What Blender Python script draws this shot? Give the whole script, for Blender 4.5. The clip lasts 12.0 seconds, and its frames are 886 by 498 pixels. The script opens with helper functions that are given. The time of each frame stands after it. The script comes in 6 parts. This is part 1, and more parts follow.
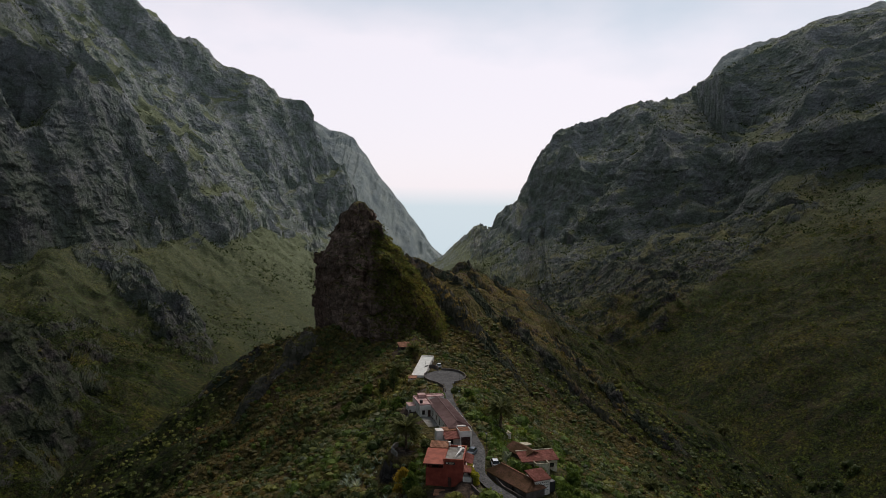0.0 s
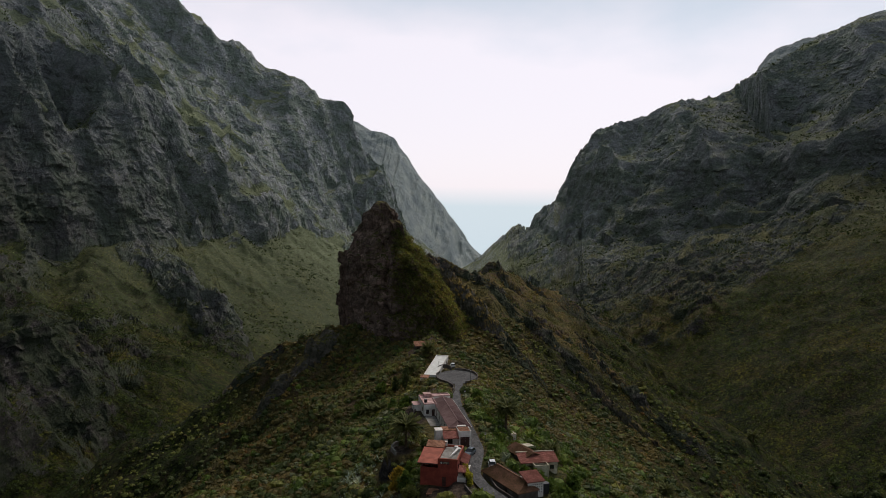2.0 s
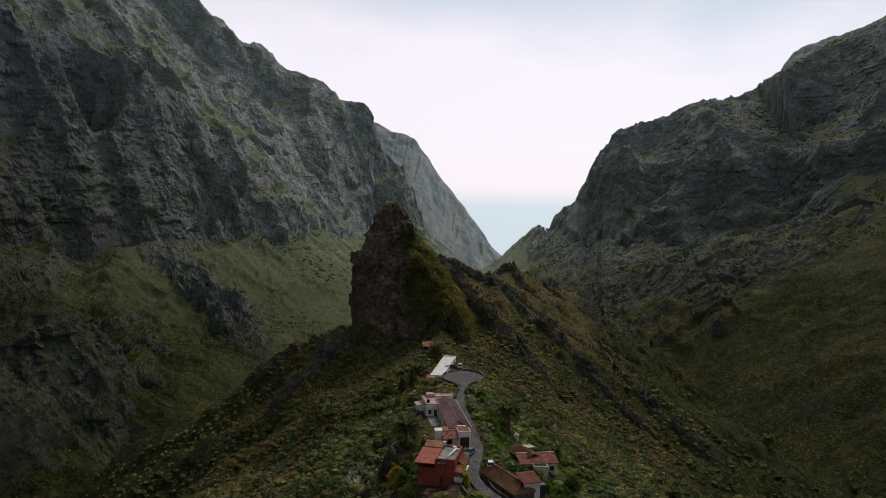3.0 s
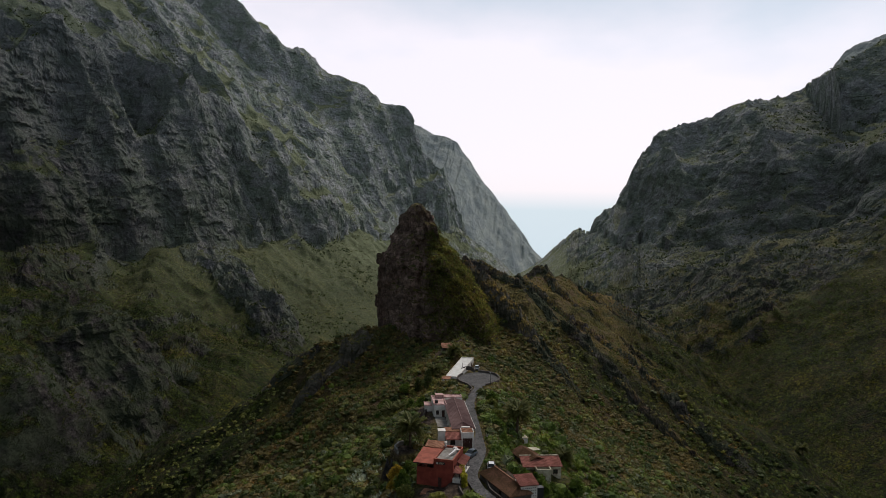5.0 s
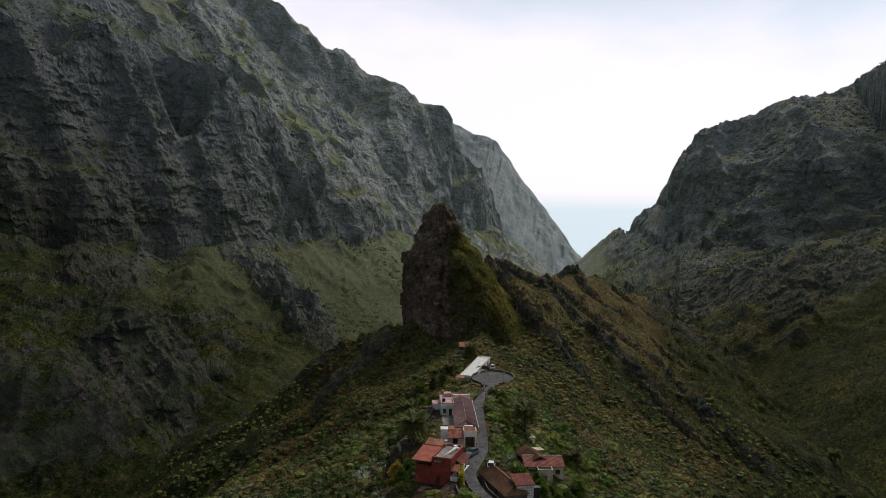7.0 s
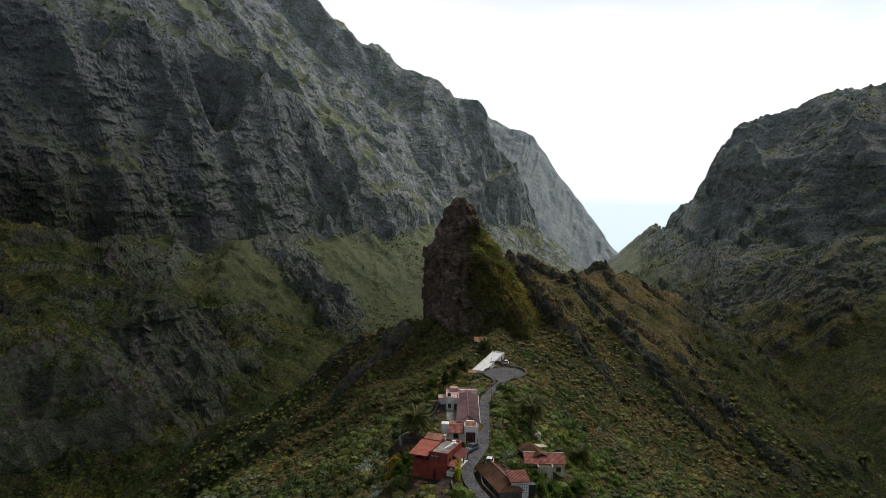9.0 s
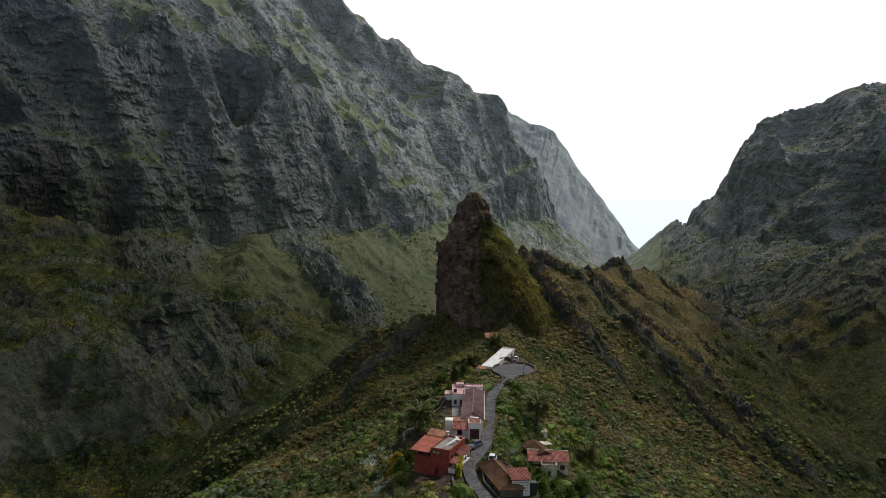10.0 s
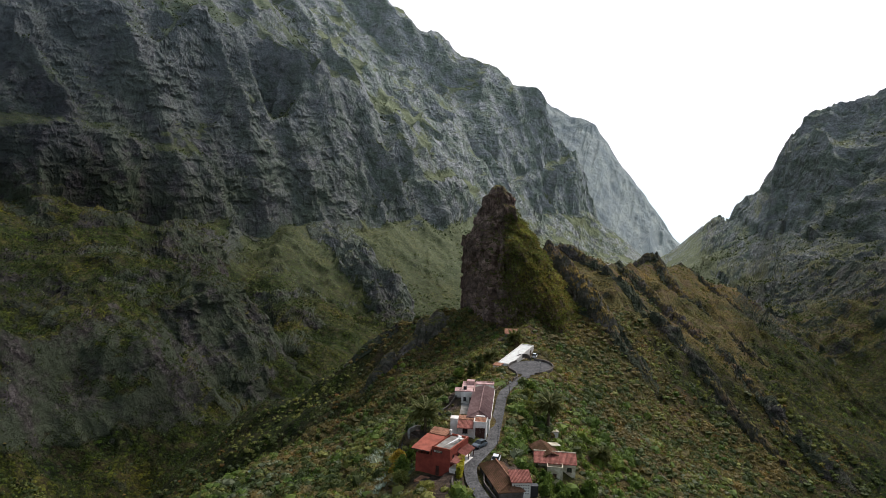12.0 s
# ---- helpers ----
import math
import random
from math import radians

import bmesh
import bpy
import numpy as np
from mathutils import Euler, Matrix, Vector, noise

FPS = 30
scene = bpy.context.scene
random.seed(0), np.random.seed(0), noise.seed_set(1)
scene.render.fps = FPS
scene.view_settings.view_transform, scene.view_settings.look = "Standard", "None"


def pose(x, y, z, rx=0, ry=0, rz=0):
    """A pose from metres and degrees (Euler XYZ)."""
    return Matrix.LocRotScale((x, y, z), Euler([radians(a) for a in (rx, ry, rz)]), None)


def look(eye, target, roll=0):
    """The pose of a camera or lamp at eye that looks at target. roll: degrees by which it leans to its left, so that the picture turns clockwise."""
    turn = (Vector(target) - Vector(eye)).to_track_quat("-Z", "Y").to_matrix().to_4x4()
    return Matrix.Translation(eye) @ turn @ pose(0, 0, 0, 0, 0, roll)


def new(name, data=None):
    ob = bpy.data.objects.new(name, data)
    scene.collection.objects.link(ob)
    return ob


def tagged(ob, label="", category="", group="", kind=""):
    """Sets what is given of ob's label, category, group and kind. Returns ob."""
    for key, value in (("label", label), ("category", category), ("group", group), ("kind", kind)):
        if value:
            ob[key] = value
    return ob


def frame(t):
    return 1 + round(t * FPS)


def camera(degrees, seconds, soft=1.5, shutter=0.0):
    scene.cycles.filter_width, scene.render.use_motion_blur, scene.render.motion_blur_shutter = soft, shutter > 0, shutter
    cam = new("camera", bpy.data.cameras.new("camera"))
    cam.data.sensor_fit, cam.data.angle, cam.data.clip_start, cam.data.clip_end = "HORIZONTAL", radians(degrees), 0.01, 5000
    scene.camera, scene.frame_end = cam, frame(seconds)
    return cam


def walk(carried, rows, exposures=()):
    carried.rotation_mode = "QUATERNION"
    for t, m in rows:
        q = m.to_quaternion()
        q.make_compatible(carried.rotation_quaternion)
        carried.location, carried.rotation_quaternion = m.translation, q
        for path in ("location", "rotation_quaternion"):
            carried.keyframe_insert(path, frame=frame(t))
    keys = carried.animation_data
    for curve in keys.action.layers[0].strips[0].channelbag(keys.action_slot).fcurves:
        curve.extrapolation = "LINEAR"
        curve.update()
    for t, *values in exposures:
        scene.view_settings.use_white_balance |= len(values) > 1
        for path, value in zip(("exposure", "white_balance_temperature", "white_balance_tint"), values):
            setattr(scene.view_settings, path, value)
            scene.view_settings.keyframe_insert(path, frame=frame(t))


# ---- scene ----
cam = camera(63.9, 12.0, soft=0.85)
PATH = [
    (0, (0.402, -1.316, 59.348), (0.392, 0.681, 59.229), 0.7),
    (0.5, (2.804, -1.227, 59.345), (2.767, 0.769, 59.225), 0.7),
    (1, (5.254, -1.114, 59.335), (5.188, 0.882, 59.215), 0.8),
    (1.5, (7.752, -0.965, 59.303), (7.656, 1.029, 59.183), 0.7),
    (2, (10.322, -0.784, 59.258), (10.196, 1.209, 59.138), 0.8),
    (2.5, (12.921, -0.59, 59.189), (12.766, 1.4, 59.07), 0.8),
    (3, (15.463, -0.373, 59.124), (15.277, 1.615, 59.006), 0.8),
    (5, (24.711, 0.731, 58.68), (24.406, 2.704, 58.568), 0.9),
    (5.5, (27.001, 0.977, 58.638), (26.666, 2.945, 58.525), 0.8),
    (6, (29.289, 1.252, 58.595), (28.925, 3.215, 58.482), 0.9),
    (6.5, (31.545, 1.659, 58.581), (31.153, 3.617, 58.467), 0.9),
    (7, (33.69, 2.208, 58.557), (33.272, 4.161, 58.442), 0.9),
    (9, (41.518, 5.16, 58.414), (41.001, 7.087, 58.283), 1.1),
    (9.5, (43.207, 6.129, 58.423), (42.664, 8.049, 58.28), 1.2),
    (10, (44.748, 7.312, 58.456), (44.177, 9.223, 58.31), 1.3),
    (10.5, (46.227, 8.679, 58.52), (45.629, 10.582, 58.368), 1.4),
    (11, (47.74, 10.175, 58.578), (47.117, 12.068, 58.42), 1.5),
    (11.5, (49.255, 11.741, 58.617), (48.606, 13.626, 58.455), 1.6),
    (12, (50.787, 13.348, 58.649), (50.112, 15.223, 58.481), 1.7),
]
walk(cam, [(t, look(eye, target, roll)) for t, eye, target, roll in PATH],
     exposures=[(t, stops, kelvin, 17) for t, stops, kelvin in ((0, 0.18, 6450), (3, 0.23, 6450), (5, 0.28, 6420), (7, 0.36, 6400), (9, 0.58, 6320), (10.5, 0.86, 6250), (12, 1.13, 6200))])

# ---- light ----
SUN_ELEVATION, SUN_ROTATION = 50.0, 20.0
world = bpy.data.worlds.new("overcast_sky")
scene.world = world
world.use_nodes = True
wn, wl = world.node_tree.nodes, world.node_tree.links
wn.clear()
w_out = wn.new("ShaderNodeOutputWorld")
w_bg = wn.new("ShaderNodeBackground")
w_sky = wn.new("ShaderNodeTexSky")
w_sky.sky_type, w_sky.sun_disc = "NISHITA", False
w_sky.sun_elevation, w_sky.sun_rotation = radians(SUN_ELEVATION), radians(SUN_ROTATION)
w_sky.altitude, w_sky.dust_density = 650, 3.0
w_dim = wn.new("ShaderNodeMix")
w_dim.data_type, w_dim.blend_type = "RGBA", "MULTIPLY"
w_dim.inputs["Factor"].default_value = 1.0
w_dim.inputs["B"].default_value = (0.09, 0.09, 0.09, 1)
w_co = wn.new("ShaderNodeTexCoord")
w_map = wn.new("ShaderNodeMapping")
w_map.inputs["Scale"].default_value = (1.0, 1.0, 2.2)
w_noise = wn.new("ShaderNodeTexNoise")
w_noise.inputs["Scale"].default_value, w_noise.inputs["Detail"].default_value = 2.3, 5
w_ramp = wn.new("ShaderNodeValToRGB")
w_ramp.color_ramp.elements[0].position, w_ramp.color_ramp.elements[0].color = 0.21, (0.83, 0.81, 0.83, 1)
w_ramp.color_ramp.elements[1].position, w_ramp.color_ramp.elements[1].color = 0.40, (0.48, 0.60, 0.66, 1)
w_mix = wn.new("ShaderNodeMix")
w_mix.data_type = "RGBA"
w_mix.inputs["Factor"].default_value = 0.86
wl.new(w_co.outputs["Generated"], w_map.inputs["Vector"])
wl.new(w_map.outputs["Vector"], w_noise.inputs["Vector"])
w_sep = wn.new("ShaderNodeSeparateXYZ")
wl.new(w_co.outputs["Generated"], w_sep.inputs[0])
w_bank = wn.new("ShaderNodeMath")
w_bank.operation, w_bank.inputs[1].default_value, w_bank.inputs[2].default_value = "MULTIPLY_ADD", 0.55, -0.27
wl.new(w_noise.outputs["Fac"], w_bank.inputs[0])
w_east = wn.new("ShaderNodeMath")
w_east.operation, w_east.inputs[1].default_value = "MULTIPLY_ADD", 0.14
wl.new(w_sep.outputs["X"], w_east.inputs[0])
wl.new(w_bank.outputs[0], w_east.inputs[2])
w_level = wn.new("ShaderNodeMath")
w_level.operation = "ADD"
wl.new(w_sep.outputs["Z"], w_level.inputs[0])
wl.new(w_east.outputs[0], w_level.inputs[1])
wl.new(w_level.outputs[0], w_ramp.inputs["Fac"])
wl.new(w_sky.outputs["Color"], w_dim.inputs["A"])
wl.new(w_dim.outputs["Result"], w_mix.inputs["A"])
w_rim = wn.new("ShaderNodeMapRange")
w_rim.inputs["From Min"].default_value, w_rim.inputs["From Max"].default_value = 0.0, 0.028
w_rim.inputs["To Min"].default_value, w_rim.inputs["To Max"].default_value = 1.0, 0.0
wl.new(w_sep.outputs["Z"], w_rim.inputs["Value"])
w_clear = wn.new("ShaderNodeMix")
w_clear.data_type = "RGBA"
w_clear.inputs["B"].default_value = (0.58, 0.71, 0.75, 1)
wl.new(w_rim.outputs["Result"], w_clear.inputs["Factor"])
wl.new(w_ramp.outputs["Color"], w_clear.inputs["A"])
wl.new(w_clear.outputs["Result"], w_mix.inputs["B"])
w_grad = wn.new("ShaderNodeMapRange")
w_grad.inputs["From Min"].default_value, w_grad.inputs["From Max"].default_value = -0.5, 0.75
w_grad.inputs["To Min"].default_value, w_grad.inputs["To Max"].default_value = 0.68, 1.0
w_veil = wn.new("ShaderNodeMix")
w_veil.data_type, w_veil.blend_type = "RGBA", "MULTIPLY"
w_veil.inputs["Factor"].default_value = 1.0
wl.new(w_sep.outputs["Y"], w_grad.inputs["Value"])
wl.new(w_mix.outputs["Result"], w_veil.inputs["A"])
w_high = wn.new("ShaderNodeMapRange")
w_high.inputs["From Min"].default_value, w_high.inputs["From Max"].default_value = 0.22, 0.75
w_high.inputs["To Min"].default_value, w_high.inputs["To Max"].default_value = 1.0, 0.45
w_both = wn.new("ShaderNodeMath")
w_both.operation = "MULTIPLY"
wl.new(w_sep.outputs["Z"], w_high.inputs["Value"])
wl.new(w_grad.outputs["Result"], w_both.inputs[0])
wl.new(w_high.outputs["Result"], w_both.inputs[1])
wl.new(w_both.outputs[0], w_veil.inputs["B"])
wl.new(w_veil.outputs["Result"], w_bg.inputs["Color"])
wl.new(w_bg.outputs["Background"], w_out.inputs["Surface"])
w_bg.inputs["Strength"].default_value = 1.0

sun_data = bpy.data.lights.new("sun", "SUN")
sun_data.energy, sun_data.angle, sun_data.color = 1.95, radians(28), (1.0, 0.92, 0.80)
sun = new("sun", sun_data)
a, e = radians(SUN_ROTATION), radians(SUN_ELEVATION)
sun.matrix_world = look((math.sin(a) * math.cos(e) * 100, math.cos(a) * math.cos(e) * 100, math.sin(e) * 100), (0, 0, 0))


# ---- noise ----
def _hash(ix, iy, iz, seed):
    h = (ix * 374761393 + iy * 668265263 + iz * 2147483647 + seed * 974711) & 0xFFFFFFFF
    h = ((h ^ (h >> 13)) * 1274126177) & 0xFFFFFFFF
    h = ((h ^ (h >> 16)) * 2246822519) & 0xFFFFFFFF
    return ((h ^ (h >> 15)) & 0xFFFFFF) / 8388607.5 - 1.0


def value_noise(x, y, z=0.0, seed=0):
    """Smooth noise in -1..1 for arrays."""
    x, y, z = np.broadcast_arrays(np.asarray(x, float), np.asarray(y, float), np.asarray(z, float))
    fx, fy, fz = np.floor(x), np.floor(y), np.floor(z)
    ix, iy, iz = fx.astype(np.int64), fy.astype(np.int64), fz.astype(np.int64)
    u, v, w = x - fx, y - fy, z - fz
    u, v, w = (k * k * k * (k * (k * 6 - 15) + 10) for k in (u, v, w))
    flat = not z.any()

    def layer(k):
        a0 = _hash(ix, iy, iz + k, seed) * (1 - u) + _hash(ix + 1, iy, iz + k, seed) * u
        a1 = _hash(ix, iy + 1, iz + k, seed) * (1 - u) + _hash(ix + 1, iy + 1, iz + k, seed) * u
        return a0 * (1 - v) + a1 * v
    return layer(0) if flat else layer(0) * (1 - w) + layer(1) * w


def fbm(x, y, z=0.0, octaves=4, seed=0, gain=0.5):
    total, amp = 0.0, 1.0
    for i in range(octaves):
        total = total + amp * value_noise(np.asarray(x) * 2.03 ** i, np.asarray(y) * 2.03 ** i, np.asarray(z) * 2.03 ** i, seed + 17 * i)
        amp *= gain
    return total


def ridged(x, y, z=0.0, octaves=4, seed=0, gain=0.55):
    total, amp = 0.0, 1.0
    for i in range(octaves):
        n = 1 - 2 * np.abs(value_noise(np.asarray(x) * 2.1 ** i, np.asarray(y) * 2.1 ** i, np.asarray(z) * 2.1 ** i, seed + 31 * i))
        total = total + amp * n
        amp *= gain
    return total


def blocks(x, y, z, size, tall, seed):
    """Hard-edged blocks in 0..1, as jointed rock breaks."""
    wx = x / size + 0.22 * value_noise(x / size / 2, y / size / 2, z / tall / 2, seed + 1)
    wy = y / size + 0.22 * value_noise(x / size / 2 + 9, y / size / 2, z / tall / 2, seed + 2)
    wz = z / tall + 0.5 * value_noise(x / size / 3, y / size / 3, seed=seed + 3)
    return 0.5 + 0.5 * _hash(np.floor(wx).astype(np.int64), np.floor(wy).astype(np.int64), np.floor(wz).astype(np.int64), seed)


def smooth_max(a, b, k):
    h = np.clip(0.5 + 0.5 * (a - b) / k, 0, 1)
    return b + (a - b) * h + k * h * (1 - h)


def smooth_step(a, b, x):
    t = np.clip((x - a) / (b - a), 0, 1)
    return t * t * (3 - 2 * t)


def along(line, x, y):
    """Distance from a plan polyline of rows (x, y, ...), the side (right of its way is positive) and the rows' other values there."""
    pts = np.asarray(line, float)
    best = np.full(np.shape(x), 1e18)
    side = np.ones(np.shape(x))
    vals = [np.zeros(np.shape(x)) for _ in range(pts.shape[1] - 2)]
    for p, q in zip(pts[:-1], pts[1:]):
        d = q[:2] - p[:2]
        t = np.clip(((x - p[0]) * d[0] + (y - p[1]) * d[1]) / (d @ d), 0, 1)
        dx, dy = x - p[0] - t * d[0], y - p[1] - t * d[1]
        d2 = dx * dx + dy * dy
        near = d2 < best
        best = np.where(near, d2, best)
        side = np.where(near, np.sign(dx * d[1] - dy * d[0] + 1e-9), side)
        for i, v in enumerate(vals):
            vals[i] = np.where(near, p[2 + i] + t * (q[2 + i] - p[2 + i]), v)
    return np.sqrt(best), side, vals


# ---- shape of the land ----
SPINE = [(60, -400, -60), (30, -40, -36), (24, 60, -18), (17, 110, -8), (9, 145, -0.3), (6, 165, 0.8), (2, 180, 1.6), (0, 197, 2.4), (1, 213, 1.6), (0, 232, -0.2), (-2, 250, -0.6), (-12, 275, 2.5), (-13, 300, 4.0),
         (-13, 330, 7.0), (-16, 350, 13), (-34, 380, 24), (-22, 410, 29), (-6, 465, 15), (6, 568, 3), (13, 611, 3.5), (24, 690, -9), (35, 777, -14), (50, 900, -40), (40, 1100, -75)]
ROAD = [(30, 122, -3.0), (21, 133, -1.2), (14.7, 140.5, -0.2), (10.5, 146.5, 0.15), (8.2, 152.5, 0.5), (8.4, 160, 0.85), (8.7, 168, 1.15), (7.2, 176, 1.6), (5.0, 187, 2.1), (2.9, 197, 2.5), (1.8, 205, 2.35), (1.5, 213, 1.75), (1.4, 221, 1.1), (1.9, 229, 0.4), (1.0, 236, 0.0), (0.5, 243, -0.15)]
# foot line of the great wall: x, y, then heights of its foot, its ledge and its upper rim
WALL = [(-978, -400, 60, 130, 330), (-838, 300, 55, 130, 330), (-668, 560, 45, 125, 310), (-568, 745, 25, 100, 290), (-508, 930, 0, 85, 262), (-433, 1030, -12, 76, 250), (-403, 1250, -4, 72, 215),
        (-403, 1420, 5, 66, 180), (-388, 1640, -20, 20, 135), (-368, 1850, -30, 36, 170), (-330, 2080, -10, 120, 352), (-296, 2200, 20, 170, 402), (-240, 2320, -20, 90, 230), (-398, 2700, -60, -20, 20)]
WALL_CREST = [(-2400, 1700, 1100), (-1500, 1850, 970), (-1233, 1950, 850), (-1023, 2040, 720), (-916, 2050, 642), (-763, 2080, 558), (-591, 2110, 436), (-512, 2150, 408), (-438, 2190, 394), (-392, 2230, 307), (-341, 2260, 202), (-289, 2290, 104), (-275, 2310, 31), (-155, 2400, -139)]
LEFT_GULLY = [(-190, -900, -150), (-180, 100, -140), (-185, 400, -125), (-200, 550, -125), (-235, 700, -124), (-265, 800, -122), (-280, 950, -114), (-260, 1100, -104), (-220, 1300, -98), (-150, 1700, -110), (-80, 2200, -150), (-60, 2700, -220)]
SIDE_GULLY = [(-620, 930, 0), (-520, 840, 18), (-430, 680, 30), (-350, 580, 40), (-285, 522, 30), (-222, 490, 0)]
# crags on the lower slopes: x, y, height
CRAGS = [[(-470, 960, 6), (-400, 905, 22), (-350, 885, 27), (-318, 850, 22), (-290, 800, 6)], [(-300, 480, 4), (-268, 440, 14), (-258, 390, 12), (-245, 345, 0)], [(-560, 740, 4), (-500, 690, 12), (-440, 640, 4)]]
RIGHT_GULLY = [(350, -900, -115), (265, 200, -115), (212, 440, -110), (184, 590, -104), (172, 690, -92), (135, 900, -76), (85, 1250, -72), (10, 1700, -80), (-30, 2300, -115)]
FOOT_RISE = (260, 170, 88, 0)
RIGHT_CREST = [(1700, 1100, 900), (950, 1280, 560), (741, 1350, 448), (661, 1420, 396), (572, 1500, 340), (524, 1560, 315), (427, 1500, 282), (382, 1480, 272), (328, 1560, 253), (286, 1640, 239), (248, 1720, 204), (209, 1740, 170), (198, 1735, 131), (168, 1690, 74), (97, 1850, 54), (29, 2050, 2), (-21, 2200, -50), (-60, 2500, -150)]
RIGHT_CLIFF = [(1100, -600), (800, 450), (540, 800), (385, 1000), (235, 1190), (150, 1500), (108, 1850), (95, 2300), (300, 2600)]


# level places under the houses: x, y, half width, half depth, height
PADS = [(1, 153, 4, 5, -1.6), (3, 169, 5, 3, 1.0), (-0.5, 184, 5, 11, 1.9), (-6, 198, 5, 4, 2.0), (-8, 256, 4, 10, -0.6), (16, 149, 5, 7, -0.6), (5.6, 148.6, 1.6, 2.6, -0.2), (21, 147, 3, 3, -1.0), (25, 168, 5, 4, -4.6), (20.6, 171, 4, 5, -2.2), (-16, 279, 3.5, 4, 1.8), (-10, 168, 3, 4, -0.2)]


# trodden bare earth: x, y, half width, half depth
TRODDEN = [(3, 147, 5.5, 4), (8, 141, 3, 6), (-9, 186, 3, 6), (-6, 222, 3, 8), (-9.5, 170, 3.5, 4), (-17, 281, 6, 5), (-10, 196, 2.5, 4), (17, 158, 4, 3), (-14, 293, 7, 4)]


# dark dikes that stand out of the flank: x, y, height
DIKES = [[(-26, 372, 12), (-12, 362, 15), (2, 350, 14), (12, 341, 10), (24, 330, 6), (40, 316, 0)],
         [(-18, 408, 5), (1, 399, 6), (20, 388, 5), (35, 378, 6), (52, 360, 4), (74, 338, 3), (100, 312, 0)],
         [(4, 500, 4), (14, 468, 8), (26, 458, 8), (42, 430, 6), (56, 410, 6), (72, 380, 4), (90, 350, 3), (116, 322, 0)],
         [(8, 618, 7), (20, 606, 9), (40, 566, 8), (58, 532, 10), (84, 508, 7), (112, 484, 5), (142, 462, 0)],
         [(18, 772, 3), (38, 778, 4), (54, 770, 4), (80, 730, 5), (110, 690, 0)]]


def dike_body(x, y):
    """How far a place lies inside a dike, 0 to 1, and the dike's height there."""
    body, high = np.zeros(np.shape(x)), np.zeros(np.shape(x))
    for line in DIKES:
        d, _, (h,) = along(line, x, y)
        wide = 4.5 + 0.45 * h
        b = (1 - smooth_step(0.8, wide, d + 2.0 * value_noise(x / 6, y / 6, seed=14))) * (h > 0.3)
        high = np.where(b > body, h, high)
        body = np.maximum(body, b)
    return body, high


SCREE = [(120, 640), (190, 690), (260, 745), (390, 800), (620, 900)]


def scree_at(x, y):
    """Rocky slopes under the cliff of the far mountain, 0 to 1."""
    d, side, _ = along(SCREE, x, y)
    return smooth_step(-15, 35, -d * side + 30 * fbm(x / 60, y / 60, octaves=3, seed=67)) * (x > 60)


def crag_body(x, y):
    """How far a place lies inside a crag of the lower slopes, 0 to 1, and its height there."""
    body, high = np.zeros(np.shape(x)), np.zeros(np.shape(x))
    for line in CRAGS:
        d, _, (h,) = along(line, x, y)
        b = (1 - smooth_step(20, 46, d + 10 * ridged(x / 40, y / 40, octaves=3, seed=114))) * (h > 0.3)
        high = np.where(b > body, h, high)
        body = np.maximum(body, b)
    return body, high


